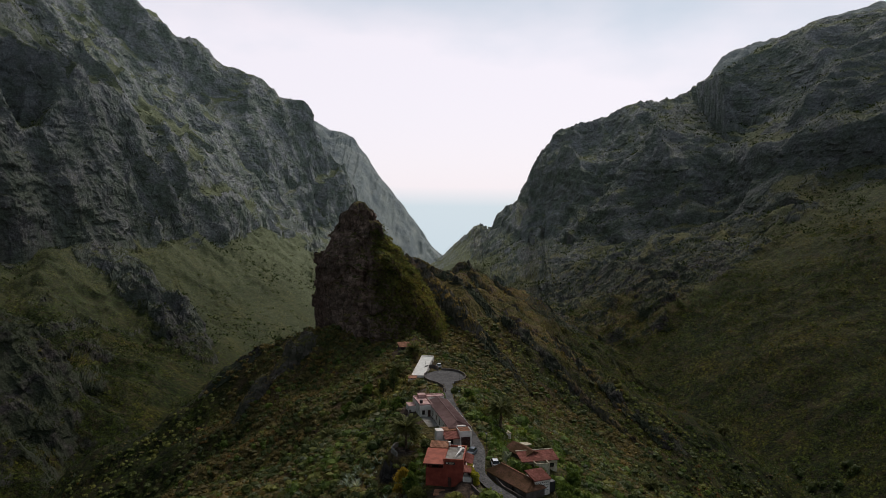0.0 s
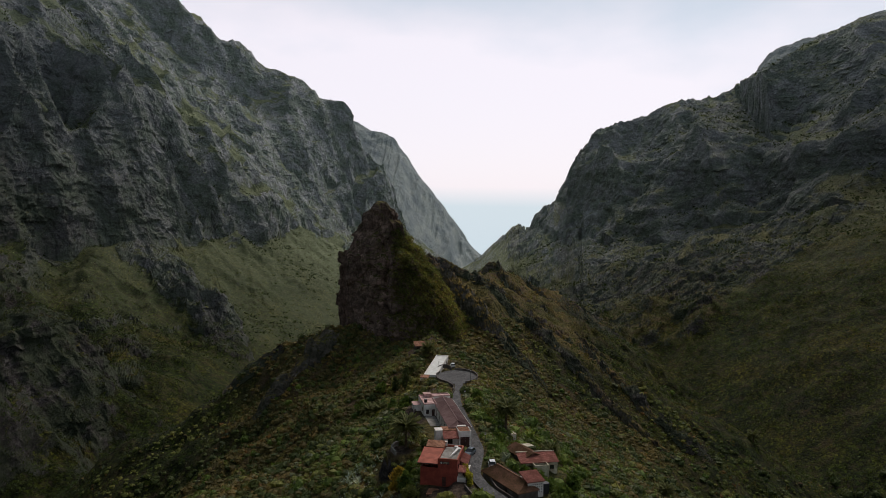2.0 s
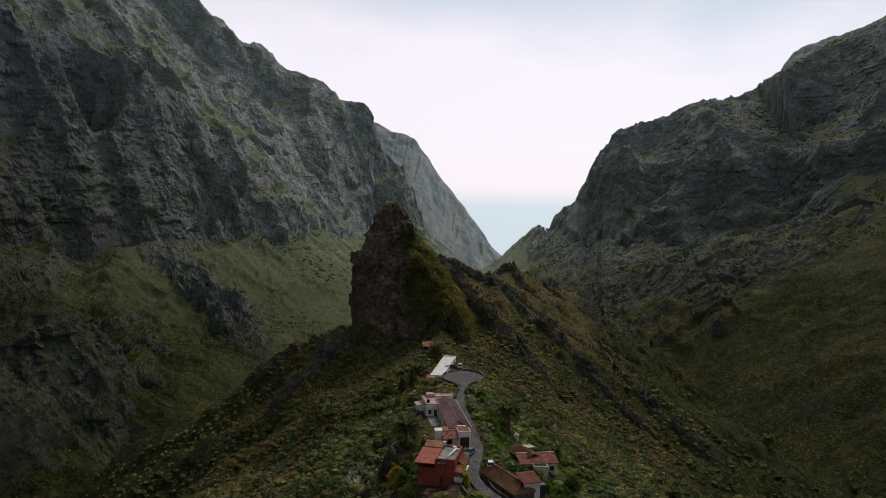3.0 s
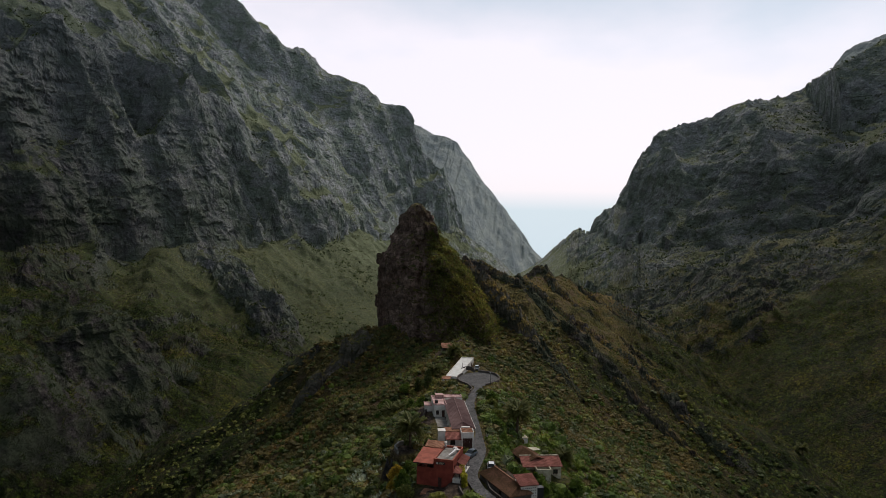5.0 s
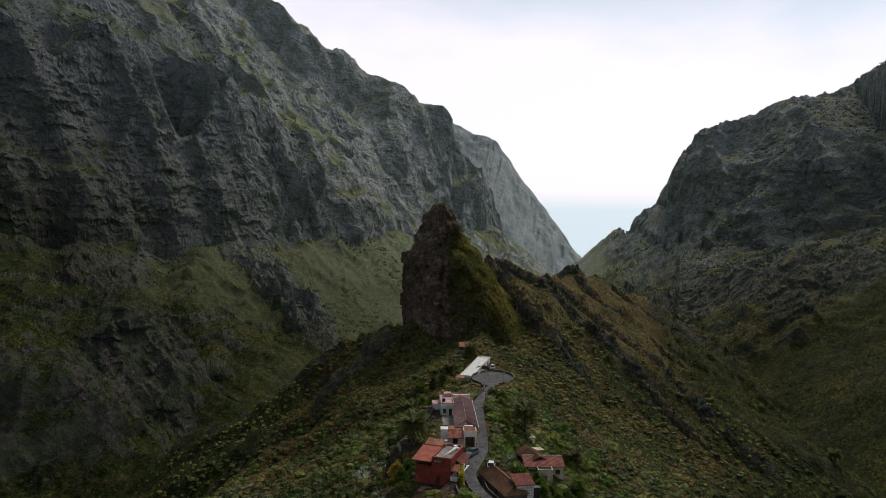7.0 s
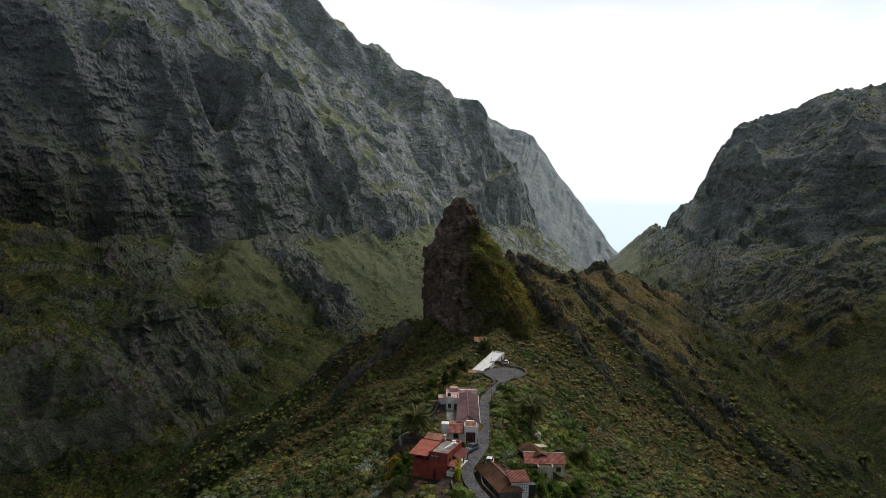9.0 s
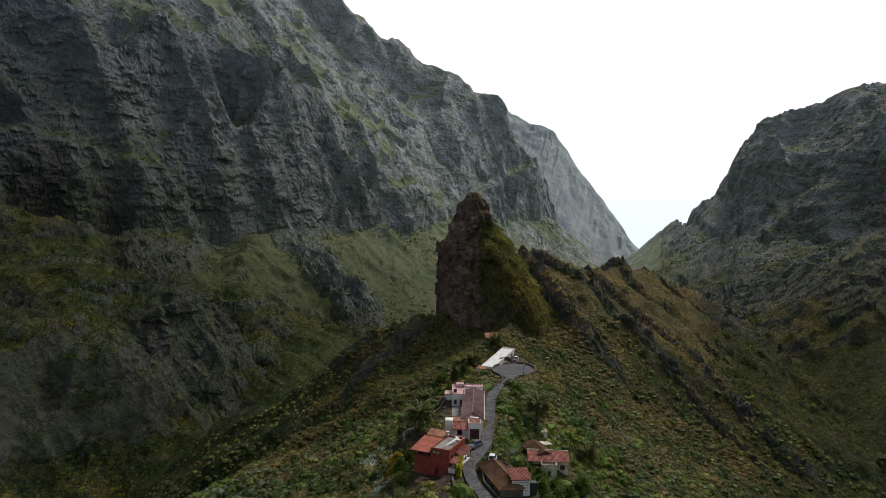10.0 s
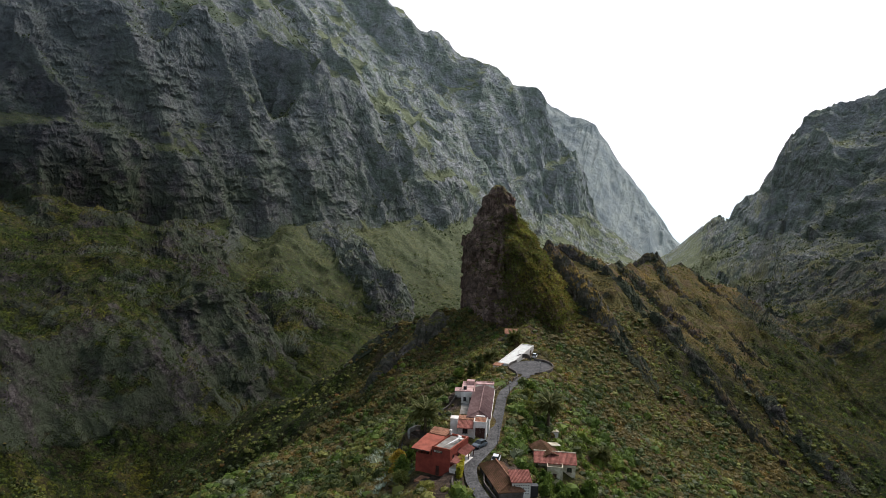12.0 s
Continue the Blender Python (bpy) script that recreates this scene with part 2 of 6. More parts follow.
def great_wall(x, y, rough=1.0):
    """The tiered cliff, the steep meadow under it and the high slope above."""
    d, side, (foot, ledge, rim) = along(WALL, x, y)
    d = -d * side
    big = ridged(x / 210, y / 190, octaves=2, seed=21, gain=0.5)
    mid = ridged(x / 75, y / 70, octaves=2, seed=22)
    fine = ridged(x / 26, y / 26, octaves=3, seed=23)
    dn = d + rough * smooth_step(-70, 10, d) * (28 * big + 15 * mid - 8)
    # the ledges wander up and down along the cliff and pinch out
    wander = 22 * fbm(x / 180, y / 180, octaves=3, seed=3)
    ledge = ledge + 0.6 * wander
    rim = rim + 1.4 * wander
    shelf = 16 + 12 * value_noise(x / 120, y / 120, seed=27)
    t1 = np.clip(dn / 42, 0, 1)
    t2 = np.clip((dn - 42) / shelf, 0, 1)
    t3 = np.clip((dn - 42 - shelf) / 78, 0, 1)
    over = np.maximum(dn - 120 - shelf, 0)
    foot = foot + 0.7 * wander + 10 * mid * smooth_step(-120, -20, d)
    face = foot + (ledge - foot) * t1 + 14 * t2 + (rim - ledge - 14) * t3 + over * (0.88 + 0.20 * np.exp(-over / 110))
    face = face + rough * smooth_step(20, 140, over) * (15 * big + 4.5 * mid)
    # meadow and benches between the cliff and the stream
    dg, gside, (zg,) = along(LEFT_GULLY, x, y)
    f = dg / (dg + np.maximum(-d, 0) + 1e-6)
    near = 1 - smooth_step(460, 640, y + 40 * fbm(x / 90, y / 90, octaves=2, seed=28))
    bench = np.interp(f + 0.03 * fbm(x / 60, y / 60, octaves=3, seed=29), [0, 0.10, 0.17, 0.21, 0.30, 0.5, 0.8, 1], [0, 0.22, 0.40, 0.60, 0.68, 0.72, 0.86, 1])
    slope = np.interp(f, [0, 0.15, 0.5, 0.85, 1], [0, 0.12, 0.47, 0.82, 1])
    low = zg + (foot - zg) * (near * bench + (1 - near) * slope)
    ds, _, (deep,) = along(SIDE_GULLY, x, y)
    low = low - deep * (1 - smooth_step(0, 52, ds))
    spread = smooth_step(0, 60, dg) * smooth_step(0, 40, -d)
    low = low + rough * spread * (7 * ridged((x + 0.4 * y) / 95, (y - 0.4 * x) / 130, octaves=3, seed=30) + 2.5 * fine)
    body, high = crag_body(x, y)
    low = low + rough * body * high * (0.72 + 0.2 * fine + 0.2 * mid)
    low = np.where(gside < 0, low, zg - 0.6 * dg)
    z = np.where(d > 0, face, np.where(dn > 0, smooth_max(low, face, 6.0), low))
    # the crest against the sky, and the far side behind it
    dk, kside, (zk,) = along(WALL_CREST, x, y)
    crest = zk + np.where(kside < 0, -1.1 * dk, 0.6 * dk) + rough * (7 * fbm(x / 110, y / 110, octaves=3, seed=8) + 2.5 * ridged(x / 34, y / 34, octaves=2, seed=10))
    return -smooth_max(-z, -crest, 14.0)


def land(x, y, rough=1.0):
    """Height of the ground at plan places."""
    # the village ridge
    wob = 9 * fbm(x / 60, y / 60, octaves=3, seed=5)
    flat = 7.0 * smooth_step(100, 140, y) * (1 - smooth_step(255, 290, y))
    far_part = smooth_step(260, 420, y)
    teeth = rough * 2.5 * smooth_step(400, 460, y) * ridged(x / 30, y / 30, octaves=3, seed=12)
    cliff = smooth_step(340, 365, y) * (1 - smooth_step(420, 560, y))
    plug = smooth_step(345, 360, y) * (1 - smooth_step(395, 430, y))
    ridge, dd = np.full(np.shape(x), -1e4), np.full(np.shape(x), 1e4)
    for p, q in zip(SPINE[:-1], SPINE[1:]):
        d, side, (zs,) = along([p, q], x, y)
        d = np.maximum(d - flat, 0)
        drop = d * np.where(side > 0, 0.56 + 0.07 * smooth_step(370, 420, y) * (1 - smooth_step(560, 640, y)), 0.50) * (1 + 0.15 * np.exp(-d / 40)) + (side < 0) * np.maximum(0.24 * smooth_step(170, 270, y) * (1 - smooth_step(480, 640, y)) * np.maximum(d - 44 - 1.6 * wob, 0), cliff * (0.75 * np.maximum(d - 32, 0) + 1.2 * plug * np.clip(d - 21, 0, 30)))
        ridge = np.maximum(ridge, zs + teeth - drop)
        dd = np.minimum(dd, d)
    ribs = ridged(x / 38 + y / 90, y / 60 - x / 140, octaves=4, seed=9)
    ridge = ridge + rough * smooth_step(4, 40, dd) * (1.5 + 3.5 * far_part) * ribs + rough * smooth_step(0, 30, dd) * 0.35 * wob
    body, hk = dike_body(x, y)
    ridge = ridge + rough * body * (0.36 * hk * (0.9 + 0.2 * ridged(x / 26, y / 26, octaves=2, seed=15)) + np.minimum(hk, 4) * (0.9 * blocks(x, y, 0 * x, 5, 1, 16) + 0.6 * blocks(x, y, 0 * x, 2.4, 1, 17) - 0.6))
    left = great_wall(x, y, rough)
    # the mountain on the other
    dg, gside, (zg,) = along(RIGHT_GULLY, x, y)
    dc, cside, _ = along(RIGHT_CLIFF, x, y)
    dc = dc * cside
    ribs = ridged(x / 170, y / 170, octaves=3, seed=41, gain=0.5)
    dn = dc + rough * smooth_step(-60, 60, dc) * (30 * ribs - 2)
    up = np.interp(dn * (1 + 0.55 * smooth_step(1200, 1650, y)), [-40, 0, 50, 92, 122, 160, 190, 215, 260, 420, 800], [-14, 0, 48, 84, 142, 178, 214, 246, 282, 380, 480])
    band = up / 24 + 1.2 * fbm(x / 200, y / 200, seed=46)
    terr = (np.floor(band) + smooth_step(0.3, 0.7, np.mod(band, 1)) - 1.2 * fbm(x / 200, y / 200, seed=46)) * 24
    k = 0.55 * smooth_step(-0.3, 0.4, fbm(x / 120, y / 120, octaves=2, seed=47))
    up = (1 - k) * up + k * terr
    foot = np.interp(y, [-600, 450, 826, 1100], FOOT_RISE)
    up = up + foot * (1 - smooth_step(0, 330, dn))
    dk, kside, (zk,) = along(RIGHT_CREST, x, y)
    crest = zk + np.where(kside > 0, -1.6 * dk, -0.34 * dk) + 4 * fbm(x / 60, y / 60, seed=48) + 4 * ridged(x / 34, y / 34, octaves=3, seed=49) + 1
    up = -smooth_max(-up, -crest, 7.0)
    f = dg / (dg + np.maximum(-dc, 0) + 1e-6)
    apron = zg * (1 - f) + foot * f ** 1.1 + rough * smooth_step(0, 80, dg) * (4 * ridged((x + 0.5 * y) / 110, (y - 0.5 * x) / 110, octaves=4, seed=61) + 5 * fbm(x / 190, y / 190, octaves=3, seed=63))
    scree = scree_at(x, y)
    apron = apron + rough * scree * (9 * ridged((x + 0.3 * y) / 90, (y - 0.3 * x) / 150, octaves=4, seed=64) - 3 + 3.5 * blocks(x, y, 0 * x, 24, 1, 65) + 3 * blocks(x, y, 0 * x, 11, 1, 66))
    right = np.where(gside > 0, np.where(dc > 0, up, 0) + apron * (dc <= 0), zg - 0.6 * dg)
    right = np.where((gside < 0) | (dc <= 0), right, up + 0.25 * (right - up))
    out = smooth_max(smooth_max(ridge, left, 9.0), right, 7.0)
    out = np.maximum(out - 0.55 * np.maximum(y - 2290, 0), -150 - 420 * smooth_step(2200, 2900, y))
    rd, _, (rz,) = along(ROAD, x, y)
    out = out + rough * (0.7 * fbm(x / 14, y / 14, octaves=3, seed=77) * smooth_step(6, 30, along(SPINE, x, y)[0]))
    pz = np.hypot((x - 0.3) / 1.0, (y - 244) / 1.4) - 7.5
    w = 1 - smooth_step(2.2, 7.0, rd)
    out = out * (1 - w) + (rz - 0.12) * w
    w = 1 - smooth_step(0.0, 4.0, pz)
    out = out * (1 - w) - 0.25 * w
    for cx, cy, rx, ry, zp in PADS:
        w = 1 - smooth_step(1.0, 1.9, np.hypot((x - cx) / rx, (y - cy) / ry))
        out = out * (1 - w) + zp * w
    return out


def dark_scrub_at(x, y):
    """Where dark laurel scrub takes over from the dry olive scrub of the ridge, 0 to 1; its darkness also holds painted
    shade.
    """
    return smooth_step(52, 110, along(SPINE, x, y)[0] + 30 * (1 - smooth_step(-45, -8, x)) * (1 - smooth_step(190, 235, y)) + 40 * fbm(x / 50, y / 50, octaves=3, seed=98))


def height(x, y):
    return float(land(np.array([x], float), np.array([y], float))[0])


# ---- materials ----
def material(name, rough=0.85):
    m = bpy.data.materials.new(name)
    m.use_nodes = True
    b = m.node_tree.nodes["Principled BSDF"]
    b.inputs["Roughness"].default_value = rough
    b.inputs["Specular IOR Level"].default_value = 0.25
    return m, m.node_tree.nodes, m.node_tree.links, b


def tex_noise(nodes, links, scale, detail=6.0, vector=None, rough=0.55, distortion=0.0):
    n = nodes.new("ShaderNodeTexNoise")
    n.inputs["Scale"].default_value, n.inputs["Detail"].default_value = scale, detail
    n.inputs["Roughness"].default_value, n.inputs["Distortion"].default_value = rough, distortion
    if vector is not None:
        links.new(vector, n.inputs["Vector"])
    return n.outputs["Fac"]


def ramp(nodes, links, fac, stops):
    r = nodes.new("ShaderNodeValToRGB")
    els = r.color_ramp.elements
    while len(els) < len(stops):
        els.new(0.5)
    for el, (p, c) in zip(els, stops):
        el.position = p
        el.color = (*c, 1) if len(c) == 3 else (c[0],) * 3 + (1,)
    links.new(fac, r.inputs["Fac"])
    return r.outputs["Color"]


def mix(nodes, links, fac, a, b, blend="MIX"):
    n = nodes.new("ShaderNodeMix")
    n.data_type, n.blend_type = "RGBA", blend
    for key, v in (("Factor", fac), ("A", a), ("B", b)):
        if isinstance(v, bpy.types.NodeSocket):
            links.new(v, n.inputs[key])
        elif isinstance(v, tuple):
            n.inputs[key].default_value = (*v, 1) if len(v) == 3 else v
        else:
            n.inputs[key].default_value = v
    return n.outputs["Result"]


def maths(nodes, links, op, a, b=0.0):
    n = nodes.new("ShaderNodeMath")
    n.operation = op
    for i, v in enumerate((a, b)):
        if isinstance(v, bpy.types.NodeSocket):
            links.new(v, n.inputs[i])
        else:
            n.inputs[i].default_value = v
    return n.outputs[0]


def bump(nodes, links, bsdf, h, strength, distance):
    n = nodes.new("ShaderNodeBump")
    n.inputs["Strength"].default_value, n.inputs["Distance"].default_value = strength, distance
    links.new(h, n.inputs["Height"])
    links.new(n.outputs["Normal"], bsdf.inputs["Normal"])


def crag(nodes, links, scale, detail, vector, gain=1.6):
    n = nodes.new("ShaderNodeTexNoise")
    n.noise_type, n.normalize = "RIDGED_MULTIFRACTAL", True
    n.inputs["Scale"].default_value, n.inputs["Detail"].default_value = scale, detail
    n.inputs["Roughness"].default_value, n.inputs["Gain"].default_value, n.inputs["Offset"].default_value = 0.62, gain, 0.9
    links.new(vector, n.inputs["Vector"])
    return n.outputs["Fac"]


def terrain_material(name, rock_low, rock_mid, rock_high, bare=0.0, relief=3.0):
    """Basalt where it is steep, scrub and grass where soil can lie."""
    m, n, l, b = material(name, 0.95)
    b.inputs["Specular IOR Level"].default_value = 0.12
    co = n.new("ShaderNodeTexCoord").outputs["Object"]
    geo = n.new("ShaderNodeNewGeometry")
    sep = n.new("ShaderNodeSeparateXYZ")
    l.new(geo.outputs["Normal"], sep.inputs[0])
    squash = n.new("ShaderNodeMapping")
    squash.inputs["Scale"].default_value = (1, 1, 1.7)
    squash.inputs["Rotation"].default_value = (0.12, 0.18, 0)
    l.new(co, squash.inputs["Vector"])
    flat = squash.outputs["Vector"]
    upright = n.new("ShaderNodeMapping")
    upright.inputs["Scale"].default_value = (1, 1, 0.8)
    l.new(co, upright.inputs["Vector"])
    bend = n.new("ShaderNodeVectorMath")
    bend.operation = "MULTIPLY_ADD"
    bn = n.new("ShaderNodeTexNoise")
    bn.inputs["Scale"].default_value, bn.inputs["Detail"].default_value = 0.12, 5
    l.new(upright.outputs["Vector"], bn.inputs["Vector"])
    l.new(bn.outputs["Color"], bend.inputs[0])
    bend.inputs[1].default_value = (7, 7, 7)
    l.new(upright.outputs["Vector"], bend.inputs[2])
    joints = []
    for scale in (0.09, 0.26, 0.7):
        v = n.new("ShaderNodeTexVoronoi")
        v.inputs["Scale"].default_value = scale
        l.new(bend.outputs[0], v.inputs["Vector"])
        pickv = n.new("ShaderNodeSeparateColor")
        l.new(v.outputs["Color"], pickv.inputs[0])
        joints.append(pickv.outputs[0])
    crags = maths(n, l, "ADD", maths(n, l, "MULTIPLY", joints[0], 0.9), maths(n, l, "ADD", maths(n, l, "MULTIPLY", joints[1], 0.5), maths(n, l, "MULTIPLY", joints[2], 0.28)))
    edge = n.new("ShaderNodeTexVoronoi")
    edge.feature = "DISTANCE_TO_EDGE"
    edge.inputs["Scale"].default_value = 0.26
    l.new(bend.outputs[0], edge.inputs["Vector"])
    layers = n.new("ShaderNodeMapping")
    layers.inputs["Scale"].default_value = (0.25, 0.25, 2.2)
    layers.inputs["Rotation"].default_value = (0.05, 0.07, 0)
    l.new(co, layers.inputs["Vector"])
    beds = tex_noise(n, l, 0.10, 9, layers.outputs["Vector"], 0.6)
    rock = ramp(n, l, tex_noise(n, l, 0.20, 12, flat, 0.78), [(0.36, rock_low), (0.5, rock_mid), (0.64, rock_high)])
    rock2 = ramp(n, l, tex_noise(n, l, 0.012, 5, co), [(0.35, (0.72, 0.66, 0.63)), (0.65, (1.1, 1.12, 1.1))])
    rock = mix(n, l, 1.0, rock, rock2, "MULTIPLY")
    rock = mix(n, l, 0.8, rock, ramp(n, l, beds, [(0.38, (0.55, 0.55, 0.55)), (0.55, (1.1, 1.1, 1.1))]), "MULTIPLY")
    rock = mix(n, l, 0.75, rock, ramp(n, l, edge.outputs["Distance"], [(0.0, (0.35, 0.35, 0.35)), (0.09, (1, 1, 1))]), "MULTIPLY")
    rock = mix(n, l, 0.8, rock, ramp(n, l, joints[1], [(0.0, (0.62, 0.60, 0.60)), (1.0, (1.35, 1.35, 1.35))]), "MULTIPLY")
    # lichen and tufts hold on the faces too
    moss = ramp(n, l, tex_noise(n, l, 0.035, 10, co, 0.7), [(0.40, (0,)), (0.53, (0.85 * (1 - bare),))])
    rock = mix(n, l, moss, rock, (0.052, 0.066, 0.038))
    # shade of the near ravine, painted into the rock as a darker tone
    shaded = n.new("ShaderNodeAttribute")
    shaded.attribute_name = "shaded_rock"
    rock = mix(n, l, maths(n, l, "MULTIPLY", shaded.outputs["Fac"], 0.8), rock, mix(n, l, 1.0, rock, (0.34, 0.33, 0.34), "MULTIPLY"))
    warp = n.new("ShaderNodeVectorMath")
    warp.operation = "MULTIPLY_ADD"
    wn2 = n.new("ShaderNodeTexNoise")
    wn2.inputs["Scale"].default_value, wn2.inputs["Detail"].default_value = 1.1, 4
    l.new(co, wn2.inputs["Vector"])
    l.new(wn2.outputs["Color"], warp.inputs[0])
    warp.inputs[1].default_value = (0.9, 0.9, 0.9)
    l.new(co, warp.inputs[2])
    bush = n.new("ShaderNodeTexVoronoi")
    bush.inputs["Scale"].default_value, bush.inputs["Randomness"].default_value = 0.62, 1.0
    l.new(warp.outputs[0], bush.inputs["Vector"])
    pick = n.new("ShaderNodeSeparateColor")
    l.new(bush.outputs["Color"], pick.inputs[0])
    stand = maths(n, l, "ADD", maths(n, l, "MULTIPLY", pick.outputs[0], 0.45), maths(n, l, "MULTIPLY", maths(n, l, "SUBTRACT", tex_noise(n, l, 0.045, 6, co, 0.6), 0.29), 1.3))
    kind = ramp(n, l, stand, [(0.0, (0.036, 0.039, 0.014)), (0.3, (0.068, 0.059, 0.021)), (0.55, (0.102, 0.080, 0.029)), (0.78, (0.140, 0.106, 0.037)), (0.93, (0.140, 0.106, 0.052))])
    tuft = tex_noise(n, l, 0.9, 9, co, 0.75)
    green = mix(n, l, 1.0, kind, ramp(n, l, tuft, [(0.36, (0.30, 0.32, 0.30)), (0.5, (0.95, 0.95, 0.95)), (0.64, (1.8, 1.75, 1.5))]), "MULTIPLY")
    tint = ramp(n, l, tex_noise(n, l, 0.014, 5, co), [(0.35, (0.55, 0.78, 0.6)), (0.5, (0.9, 0.95, 0.9)), (0.66, (1.18, 1.05, 0.8))])
    green = mix(n, l, 1.0, green, tint, "MULTIPLY")
    # greener scrub of the valley sides, with some of their shade painted in
    lush = n.new("ShaderNodeAttribute")
    lush.attribute_name = "dark_scrub"
    laurel = mix(n, l, 1.0, green, ramp(n, l, tex_noise(n, l, 0.022, 6, co, 0.65), [(0.36, (0.14, 0.25, 0.11)), (0.5, (0.24, 0.38, 0.15)), (0.64, (0.40, 0.50, 0.22))]), "MULTIPLY")
    laurel = mix(n, l, 1.0, laurel, ramp(n, l, pick.outputs[1], [(0.0, (0.35, 0.38, 0.35)), (0.55, (0.8, 0.8, 0.75)), (1.0, (2.2, 2.2, 1.6))]), "MULTIPLY")
    green = mix(n, l, lush.outputs["Fac"], green, laurel)
    dug = ramp(n, l, tex_noise(n, l, 0.11, 8, co, 0.65), [(0.50, (0,)), (0.62, (0.85,))])
    dug = maths(n, l, "MULTIPLY", dug, maths(n, l, "SUBTRACT", 1.0, maths(n, l, "MULTIPLY", lush.outputs["Fac"], 0.7)))
    soil = mix(n, l, dug, green, (0.095, 0.062, 0.040))
    trod = n.new("ShaderNodeAttribute")
    trod.attribute_name = "trodden_earth"
    earth = ramp(n, l, tex_noise(n, l, 0.6, 9, co, 0.75), [(0.36, (0.030, 0.021, 0.017)), (0.5, (0.075, 0.054, 0.042)), (0.66, (0.15, 0.112, 0.085))])
    soil = mix(n, l, trod.outputs["Fac"], soil, earth)
    wob = maths(n, l, "MULTIPLY", maths(n, l, "SUBTRACT", tex_noise(n, l, 0.05, 10, co, 0.68), 0.5), 0.8)
    mask = n.new("ShaderNodeAttribute")
    mask.attribute_name = "bare_rock"
    lean = maths(n, l, "SUBTRACT", sep.outputs["Z"], maths(n, l, "MULTIPLY", mask.outputs["Fac"], 0.42))
    steep = maths(n, l, "ADD", lean, wob)
    fac = ramp(n, l, steep, [(0.36 + 0.16 * bare, (0,)), (0.54 + 0.12 * bare, (1,))])
    pos = n.new("ShaderNodeSeparateXYZ")
    l.new(co, pos.inputs[0])
    # haze painted into the cover: it turns pale and bluish with height
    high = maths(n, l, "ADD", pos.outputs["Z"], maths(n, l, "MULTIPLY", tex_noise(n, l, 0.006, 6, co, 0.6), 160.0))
    high_haze = ramp(n, l, maths(n, l, "MULTIPLY", high, 0.002), [(0.25, (0,)), (0.75, (0.6,))])
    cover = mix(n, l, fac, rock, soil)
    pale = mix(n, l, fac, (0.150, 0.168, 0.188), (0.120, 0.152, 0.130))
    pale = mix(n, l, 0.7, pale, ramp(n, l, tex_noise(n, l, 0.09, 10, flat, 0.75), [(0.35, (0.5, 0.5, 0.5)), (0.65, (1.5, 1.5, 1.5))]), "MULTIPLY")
    cover = mix(n, l, high_haze, cover, pale)
    # haze put into the colours: rock and greens pale with distance down the ravine
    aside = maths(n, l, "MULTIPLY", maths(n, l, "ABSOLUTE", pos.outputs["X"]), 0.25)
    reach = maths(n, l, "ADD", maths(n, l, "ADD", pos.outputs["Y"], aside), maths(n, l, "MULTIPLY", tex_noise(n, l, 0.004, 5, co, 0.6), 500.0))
    far_haze = ramp(n, l, maths(n, l, "MULTIPLY", reach, 0.00046), [(0.48, (0,)), (0.82, (0.9,))])
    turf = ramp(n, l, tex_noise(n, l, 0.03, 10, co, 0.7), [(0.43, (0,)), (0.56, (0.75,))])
    hazy_rock = mix(n, l, turf, (0.325, 0.338, 0.345), (0.150, 0.195, 0.140))
    haze_tone = mix(n, l, fac, hazy_rock, (0.150, 0.172, 0.100))
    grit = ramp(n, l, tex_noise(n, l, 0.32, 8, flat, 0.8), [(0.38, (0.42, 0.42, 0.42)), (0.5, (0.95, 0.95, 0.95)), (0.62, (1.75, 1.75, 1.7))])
    haze_tone = mix(n, l, 0.75, haze_tone, grit, "MULTIPLY")
    haze_tone = mix(n, l, 0.6, haze_tone, ramp(n, l, tex_noise(n, l, 0.10, 10, flat, 0.75), [(0.35, (0.5, 0.5, 0.5)), (0.65, (1.4, 1.4, 1.4))]), "MULTIPLY")
    l.new(mix(n, l, far_haze, cover, haze_tone), b.inputs["Base Color"])
    hgt = maths(n, l, "ADD", maths(n, l, "ADD", maths(n, l, "MULTIPLY", crags, 0.25), maths(n, l, "ADD", maths(n, l, "MULTIPLY", crag(n, l, 0.10, 8, upright.outputs["Vector"]), 0.35), maths(n, l, "MULTIPLY", beds, 0.7))), maths(n, l, "MULTIPLY", tex_noise(n, l, 0.45, 10, flat, 0.8), 0.85))
    mound = maths(n, l, "SUBTRACT", 0.45, maths(n, l, "MULTIPLY", bush.outputs["Distance"], 0.5))
    mound = maths(n, l, "ADD", mound, maths(n, l, "MULTIPLY", tuft, 0.25))
    hgt = mix(n, l, fac, hgt, maths(n, l, "ADD", maths(n, l, "MULTIPLY", mound, 0.42), maths(n, l, "MULTIPLY", tex_noise(n, l, 0.30, 10, co, 0.8), 0.55)))
    bump(n, l, b, hgt, 1.0, relief)
    return m


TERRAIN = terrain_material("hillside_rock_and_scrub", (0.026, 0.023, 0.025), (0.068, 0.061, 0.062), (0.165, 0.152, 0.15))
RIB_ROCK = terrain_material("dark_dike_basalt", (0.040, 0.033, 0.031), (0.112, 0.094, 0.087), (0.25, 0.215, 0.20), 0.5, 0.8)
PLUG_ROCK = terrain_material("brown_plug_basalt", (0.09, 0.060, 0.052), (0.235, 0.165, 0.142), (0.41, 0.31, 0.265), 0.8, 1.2)


